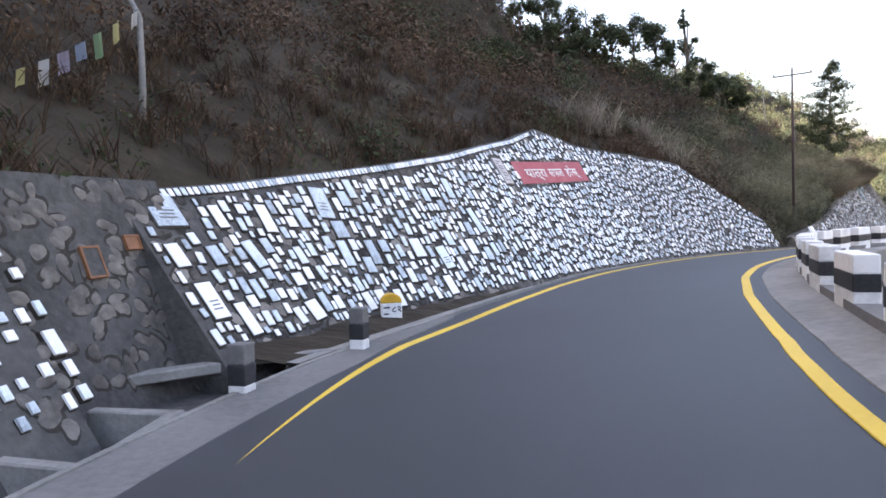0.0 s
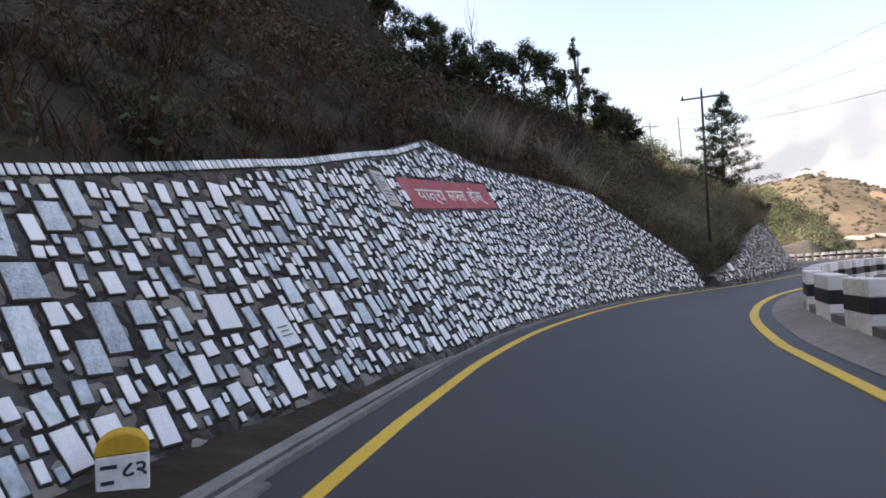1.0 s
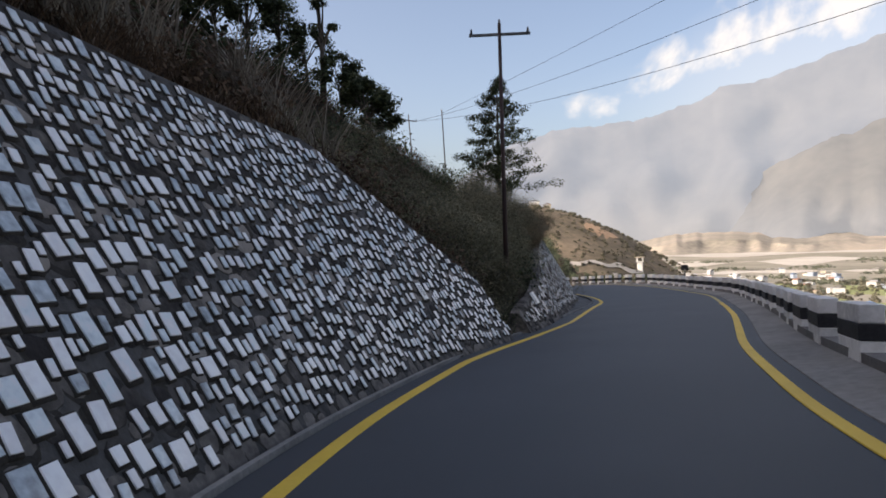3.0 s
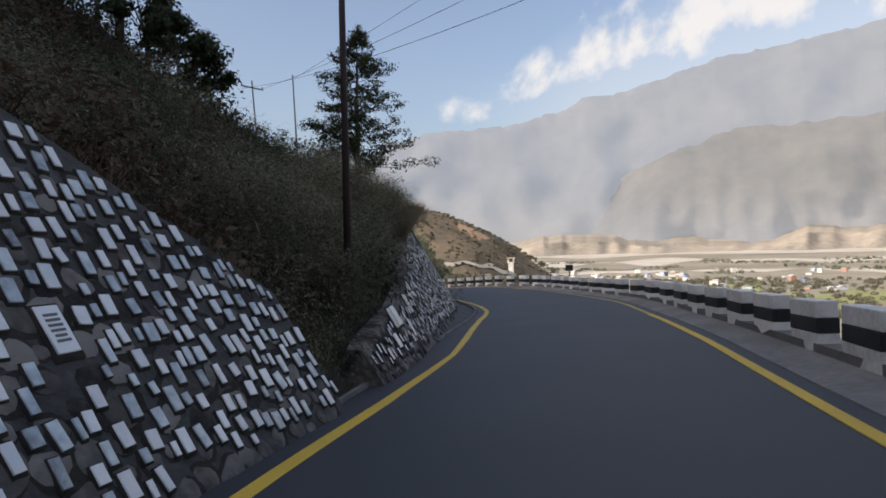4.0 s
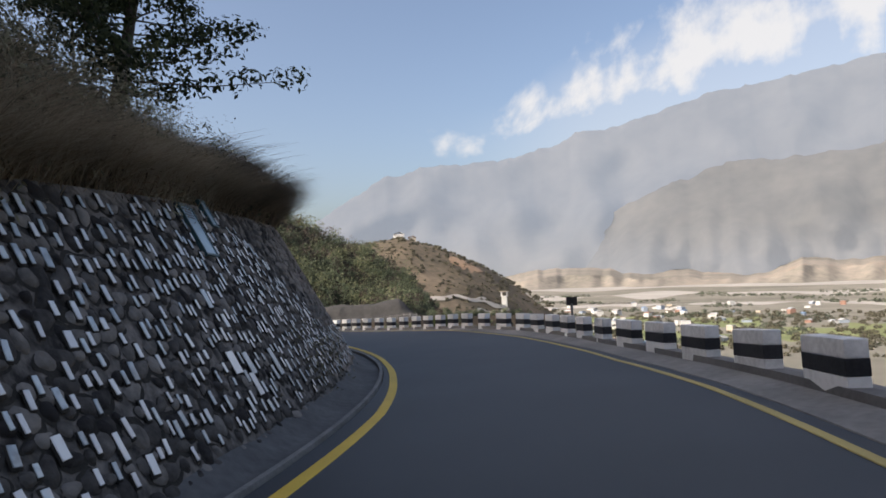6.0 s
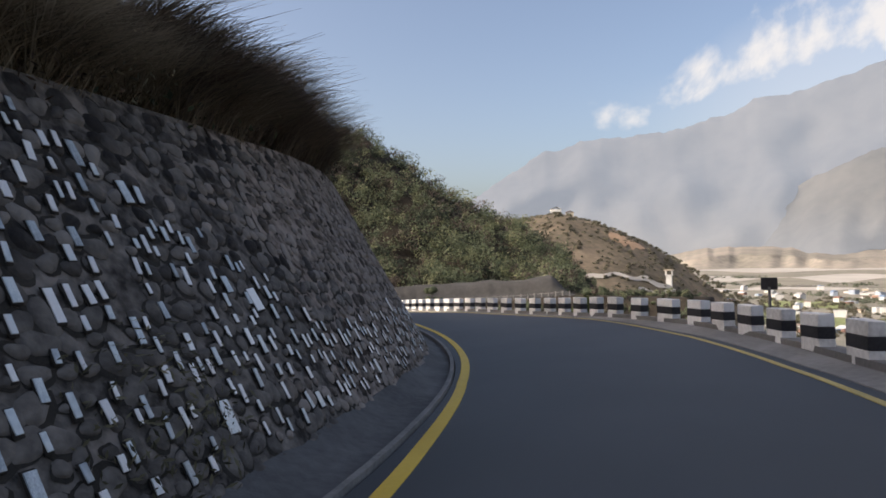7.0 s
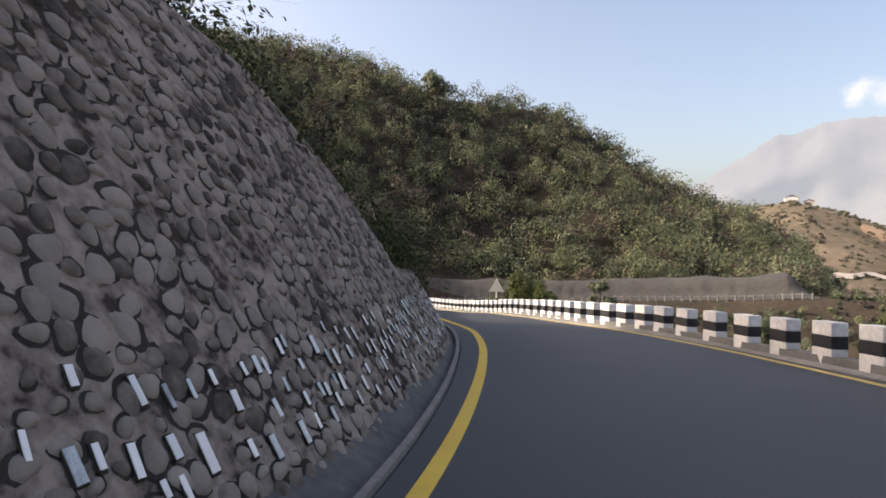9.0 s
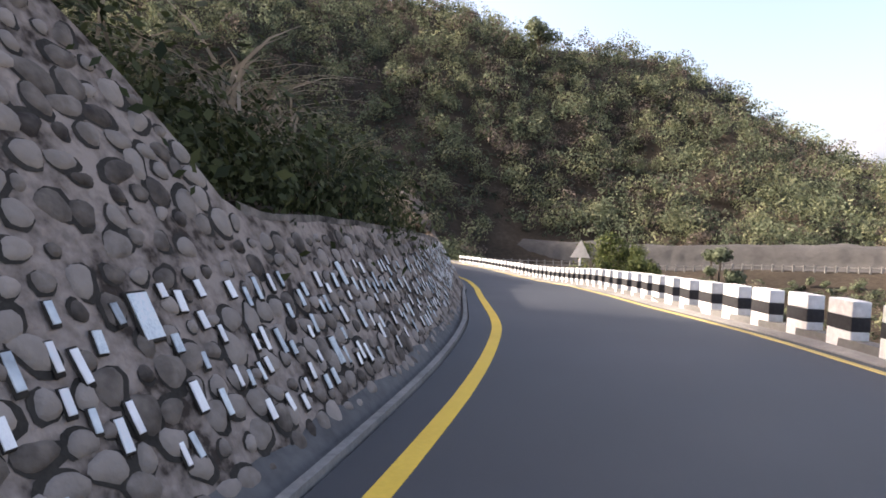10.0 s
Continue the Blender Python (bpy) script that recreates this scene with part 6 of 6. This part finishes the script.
ROOFS = [material("%s roof sheet" % nm, [(0.3, tuple(0.8 * q for q in c)), (0.7, c)], 0.6, 0.5, scale2=4) for nm, c in (("tin", (0.52, 0.54, 0.56)), ("blue", (0.16, 0.26, 0.42)), ("rust", (0.30, 0.17, 0.12)), ("concrete", (0.42, 0.41, 0.39)))]
GLASS = material("dark window glass", [(0.3, (0.02, 0.025, 0.03)), (0.7, (0.05, 0.055, 0.06))], 2.0, 0.15)


def house(x, y, z, w, d, h, turn, wall_m, roof_m, gable, label):
    ob = empty("house", GRADE @ Matrix.Translation((x, y, z)) @ Matrix.Rotation(turn, 4, "Z"))
    part("wall", box_bm(-w / 2, w / 2, -d / 2, d / 2, -0.6, h, 0.02), wall_m, ob)
    if gable:
        bm = bmesh.new()
        e, up = 0.4, w * 0.22
        pr = [(-w / 2 - e, h - 0.1), (0, h + up), (w / 2 + e, h - 0.1), (w / 2 + e, h + 0.08), (0, h + up + 0.2), (-w / 2 - e, h + 0.08)]
        f0 = [bm.verts.new((a_, -d / 2 - e, b_)) for a_, b_ in pr]
        f1 = [bm.verts.new((a_, d / 2 + e, b_)) for a_, b_ in pr]
        bm.faces.new(f0)
        bm.faces.new(f1[::-1])
        for i in range(6):
            bm.faces.new((f0[i - 1], f0[i], f1[i], f1[i - 1]))
        bmesh.ops.recalc_face_normals(bm, faces=bm.faces[:])
        part("roof", bm, roof_m, ob)
    else:
        part("roof", box_bm(-w / 2 - 0.3, w / 2 + 0.3, -d / 2 - 0.3, d / 2 + 0.3, h, h + 0.3, 0.02), roof_m, ob)
    for i in (-1, 1):
        pane = part("window", box_bm(i * w * 0.25 - 0.5, i * w * 0.25 + 0.5, -d / 2 - 0.05, -d / 2 + 0.05, h * 0.45, h * 0.45 + 1.1, 0), GLASS, ob)
        part("sill", box_bm(i * w * 0.25 - 0.6, i * w * 0.25 + 0.6, -d / 2 - 0.14, -d / 2 - 0.04, h * 0.45 - 0.12, h * 0.45 - 0.01, 0), ROOFS[3], pane)
    part("door", box_bm(-0.5, 0.5, -d / 2 - 0.06, -d / 2 + 0.05, 0, 2.0, 0), ROOFS[2], ob)
    return tagged(ob, label, "house")


for i in range(84):
    a_, q_ = (r3.uniform(46, 62) if i % 4 else r3.uniform(60, 76)), 480 + 560 * r3.random() ** 1.1
    x, y = polar(a_, q_)
    w_, d_, st = r3.uniform(5, 9.5), r3.uniform(5, 8), r3.choice((1, 1, 2))
    wi, ri, gb = int(r3.choice((0, 0, 1, 2, 0, 3))), int(r3.choice((0, 0, 3, 1, 2, 0))), bool(r3.random() < 0.6)
    house(float(x), float(y), float(valley_floor(x, y)), w_, d_, 3.0 * st, radians(r3.uniform(90, 190)), WALLS[wi], ROOFS[ri], gb,
          "%s %s house with a %s %s roof" % (("low", "two-storey")[st - 1], ("white plastered", "cream plastered", "blue-grey", "brick")[wi], "pitched" if gb else "flat", ("grey tin", "blue sheet", "rusty", "concrete")[ri]))
x, y = polar(33.8, 446)
house(float(x), float(y), height_at(float(x), float(y)), 7, 5, 2.8, radians(150), WALLS[0], ROOFS[0], True, "small white hut on top of the brown hill")
x, y = polar(35.0, 449)
house(float(x), float(y), height_at(float(x), float(y)), 5, 4, 2.6, radians(150), WALLS[1], ROOFS[2], True, "small cream hut on top of the brown hill")
x, y = polar(43.3, 338)
tz = height_at(float(x), float(y)) + 3.0
tw = empty("watch_tower", GRADE @ Matrix.Translation((float(x), float(y), tz)) @ Matrix.Rotation(radians(40), 4, "Z"))
part("base", box_bm(-1.4, 1.4, -1.4, 1.4, -4.2, 2.0, 0.05), WALLS[0], tw)
for i, j in itertools.product((-1, 1), (-1, 1)):
    part("post", box_bm(i * 1.5 - 0.22, i * 1.5 + 0.22, j * 1.5 - 0.22, j * 1.5 + 0.22, 2.4, 4.4, 0.02), WALLS[0], tw)
part("floor_slab", box_bm(-2.0, 2.0, -2.0, 2.0, 2.0, 2.4, 0.05), WALLS[0], tw)
part("roof", box_bm(-2.4, 2.4, -2.4, 2.4, 4.4, 4.9, 0.05), WALLS[1], tw)
tagged(tw, "small pale open tower beside the dirt track", "tower")
bb = empty("board", GRADE @ Matrix.Translation((43.0, 51.2, height_at(43.0, 51.2) - 0.2)) @ Matrix.Rotation(radians(-45), 4, "Z"))
hb = 1.5 - height_at(43.0, 51.2)
part("post", tube([(0, 0, 0), (0, 0, hb)], 0.05), POLEGREY, bb)
part("panel", box_bm(-0.26, 0.26, -0.02, 0.02, hb - 0.1, hb + 0.32, 0.01), BLACKP, bb, "dark square panel")
tagged(bb, "dark square board on a post below the parapet", "board")

# ---- distant mountains and clouds ----


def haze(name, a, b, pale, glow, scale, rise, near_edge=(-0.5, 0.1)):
    """Far slopes with haze painted into their emission: a dim surface whose glow thickens towards the valley."""
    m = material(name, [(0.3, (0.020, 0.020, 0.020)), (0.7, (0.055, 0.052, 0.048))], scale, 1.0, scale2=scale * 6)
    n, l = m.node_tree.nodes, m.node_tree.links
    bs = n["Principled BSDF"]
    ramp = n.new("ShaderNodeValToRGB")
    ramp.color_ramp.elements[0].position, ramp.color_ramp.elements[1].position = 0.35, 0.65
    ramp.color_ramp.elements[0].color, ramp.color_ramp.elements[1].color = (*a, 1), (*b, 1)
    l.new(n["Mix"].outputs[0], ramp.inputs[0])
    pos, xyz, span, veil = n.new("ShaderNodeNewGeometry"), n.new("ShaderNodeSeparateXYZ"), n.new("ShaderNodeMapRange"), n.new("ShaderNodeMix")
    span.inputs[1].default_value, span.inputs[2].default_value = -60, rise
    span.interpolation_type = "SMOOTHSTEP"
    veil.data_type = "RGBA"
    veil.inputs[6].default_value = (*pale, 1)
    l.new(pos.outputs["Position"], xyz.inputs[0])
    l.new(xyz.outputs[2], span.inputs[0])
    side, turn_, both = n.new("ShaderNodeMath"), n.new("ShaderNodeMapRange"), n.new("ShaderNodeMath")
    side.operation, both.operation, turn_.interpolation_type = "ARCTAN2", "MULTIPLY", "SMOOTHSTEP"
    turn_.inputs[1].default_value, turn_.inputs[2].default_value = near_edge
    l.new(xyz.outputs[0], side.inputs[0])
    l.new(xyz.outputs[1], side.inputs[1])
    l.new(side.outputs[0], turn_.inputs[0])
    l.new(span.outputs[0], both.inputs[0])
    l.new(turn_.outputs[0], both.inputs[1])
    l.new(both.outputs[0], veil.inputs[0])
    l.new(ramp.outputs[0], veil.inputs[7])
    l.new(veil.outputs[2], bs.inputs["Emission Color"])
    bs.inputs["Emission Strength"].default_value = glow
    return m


def mountain(name, az, el, r, seed, mat, label, base=-2.0, start=0.75):
    rows = []
    for q in np.linspace(0, 1, 22):
        spur = (0.10 * wobble(az, 0 * az + 16 * q, 9, seed) + 0.035 * wobble(az, 0 * az + 12 * q, 3.4, seed + 1)) * (1 - q) ** 0.7
        rq = r * (start + (1 - start) * q + spur * (1 - start) / 0.38)
        e = base + (el - base) * (q ** 0.9)
        rows.append((rq, rq * np.tan(np.radians(e)) + 1.5))
    rows += [(r + 20, rows[-1][1]), (r + 120, -180 + 0 * az)]
    polar_sheet(name, az, rows, mat, label, "mountain", True)


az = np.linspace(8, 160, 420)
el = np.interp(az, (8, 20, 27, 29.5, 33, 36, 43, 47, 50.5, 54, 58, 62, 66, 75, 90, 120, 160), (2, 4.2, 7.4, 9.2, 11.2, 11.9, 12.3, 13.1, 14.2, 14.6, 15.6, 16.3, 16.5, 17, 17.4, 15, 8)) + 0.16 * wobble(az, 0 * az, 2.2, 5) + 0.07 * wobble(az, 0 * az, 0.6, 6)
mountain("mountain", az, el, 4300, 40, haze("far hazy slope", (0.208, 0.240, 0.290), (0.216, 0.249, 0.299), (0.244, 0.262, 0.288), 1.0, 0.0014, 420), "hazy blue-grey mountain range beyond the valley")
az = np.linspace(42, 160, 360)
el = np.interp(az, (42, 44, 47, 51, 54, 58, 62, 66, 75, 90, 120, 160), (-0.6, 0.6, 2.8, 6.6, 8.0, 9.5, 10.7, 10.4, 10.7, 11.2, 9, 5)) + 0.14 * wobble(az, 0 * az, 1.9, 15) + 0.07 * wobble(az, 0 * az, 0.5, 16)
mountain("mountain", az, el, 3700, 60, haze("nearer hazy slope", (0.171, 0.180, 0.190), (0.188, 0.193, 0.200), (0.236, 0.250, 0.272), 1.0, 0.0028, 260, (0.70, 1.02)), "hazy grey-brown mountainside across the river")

# Flat sheet; the clouds' brightness is set by emission.
cloud = bpy.data.materials.new("cloud")
cloud.use_nodes = True
n, l = cloud.node_tree.nodes, cloud.node_tree.links
n.remove(n["Principled BSDF"])
em, tr, mx = n.new("ShaderNodeEmission"), n.new("ShaderNodeBsdfTransparent"), n.new("ShaderNodeMixShader")
em.inputs[0].default_value, em.inputs[1].default_value = (0.98, 0.98, 0.97, 1), 0.66
uv = n.new("ShaderNodeUVMap")
puff, lump, sp = n.new("ShaderNodeTexNoise"), n.new("ShaderNodeTexNoise"), n.new("ShaderNodeSeparateXYZ")
for tex, size, detail, rough_ in ((puff, (17, 2.3), 2.0, 0.4), (lump, (62, 8.5), 6.0, 0.55)):
    mp = n.new("ShaderNodeMapping")
    mp.inputs["Scale"].default_value = (*size, 1)
    tex.inputs["Scale"].default_value, tex.inputs["Detail"].default_value, tex.inputs["Roughness"].default_value = 1.0, detail, rough_
    l.new(uv.outputs[0], mp.inputs[0])
    l.new(mp.outputs[0], tex.inputs["Vector"])
band, ends = n.new("ShaderNodeValToRGB"), n.new("ShaderNodeValToRGB")
for ramp, keys in ((band, ((0.1, 0.0), (0.42, 0.42), (0.53, 0.38), (0.92, 0.0))), (ends, ((0.0, 0.0), (0.03, 0.22), (0.12, 0.27), (0.36, 0.42)))):
    while len(ramp.color_ramp.elements) < 4:
        ramp.color_ramp.elements.new(0.5)
    for q, (a_, b_) in zip(ramp.color_ramp.elements, keys):
        q.position, q.color = a_, (b_, b_, b_, 1)


def summed(a_, b_, weight):
    q = n.new("ShaderNodeMath")
    q.operation = "MULTIPLY_ADD"
    q.inputs[1].default_value = weight
    l.new(a_, q.inputs[0])
    l.new(b_, q.inputs[2])
    return q.outputs[0]


l.new(uv.outputs[0], sp.inputs[0])
l.new(sp.outputs[1], band.inputs[0])
l.new(sp.outputs[0], ends.inputs[0])
cut = n.new("ShaderNodeMapRange")
cut.interpolation_type = "SMOOTHSTEP"
cut.inputs[1].default_value, cut.inputs[2].default_value, cut.inputs[4].default_value = 1.20, 1.58, 0.85
l.new(summed(lump.outputs[0], summed(puff.outputs[0], summed(band.outputs[0], ends.outputs[0], 1.0), 1.0), 0.42), cut.inputs[0])
# Pale haze below the clouds, painted into the same glowing sheet.
veil, most = n.new("ShaderNodeValToRGB"), n.new("ShaderNodeMath")
while len(veil.color_ramp.elements) < 3:
    veil.color_ramp.elements.new(0.5)
for q, (a_, b_) in zip(veil.color_ramp.elements, ((0.0, 0.30), (0.38, 0.26), (0.75, 0.0))):
    q.position, q.color = a_, (b_, b_, b_, 1)
l.new(sp.outputs[1], veil.inputs[0])
start_, thin = n.new("ShaderNodeMapRange"), n.new("ShaderNodeMath")
start_.interpolation_type, thin.operation = "SMOOTHSTEP", "MULTIPLY"
start_.inputs[1].default_value, start_.inputs[2].default_value = 0.0, 0.24
l.new(sp.outputs[0], start_.inputs[0])
l.new(start_.outputs[0], thin.inputs[0])
l.new(veil.outputs[0], thin.inputs[1])
most.operation = "MAXIMUM"
l.new(cut.outputs[0], most.inputs[0])
l.new(thin.outputs[0], most.inputs[1])
l.new(most.outputs[0], mx.inputs[0])
l.new(tr.outputs[0], mx.inputs[1])
l.new(em.outputs[0], mx.inputs[2])
l.new(mx.outputs[0], n["Material Output"].inputs[0])
az = np.linspace(36, 110, 150)
low_ = np.interp(az, (36, 44, 50, 56, 62, 68, 80, 110), (9.5, 10.5, 12.2, 13.4, 14.4, 15.0, 15.6, 15.6))
high = np.interp(az, (36, 44, 48, 54, 60, 68, 80, 110), (18.6, 19.4, 23.0, 25.0, 26.5, 28, 29, 30))
rows = [(4460, 4460 * np.tan(np.radians(low_ + (high - low_) * q))) for q in np.linspace(0, 1, 7)]
ob = polar_sheet("cloud_bank", az, rows, cloud, "white cumulus clouds and a painted haze veil above the mountains", "clouds", kind="structure")
layer = ob.data.uv_layers.new(name="UVMap")
co = np.array([(i % 150 / 149, i // 150 / 6) for i in range(len(ob.data.vertices))])
idx = np.empty(len(ob.data.loops), np.int32)
ob.data.loops.foreach_get("vertex_index", idx)
layer.data.foreach_set("uv", co[idx].ravel())
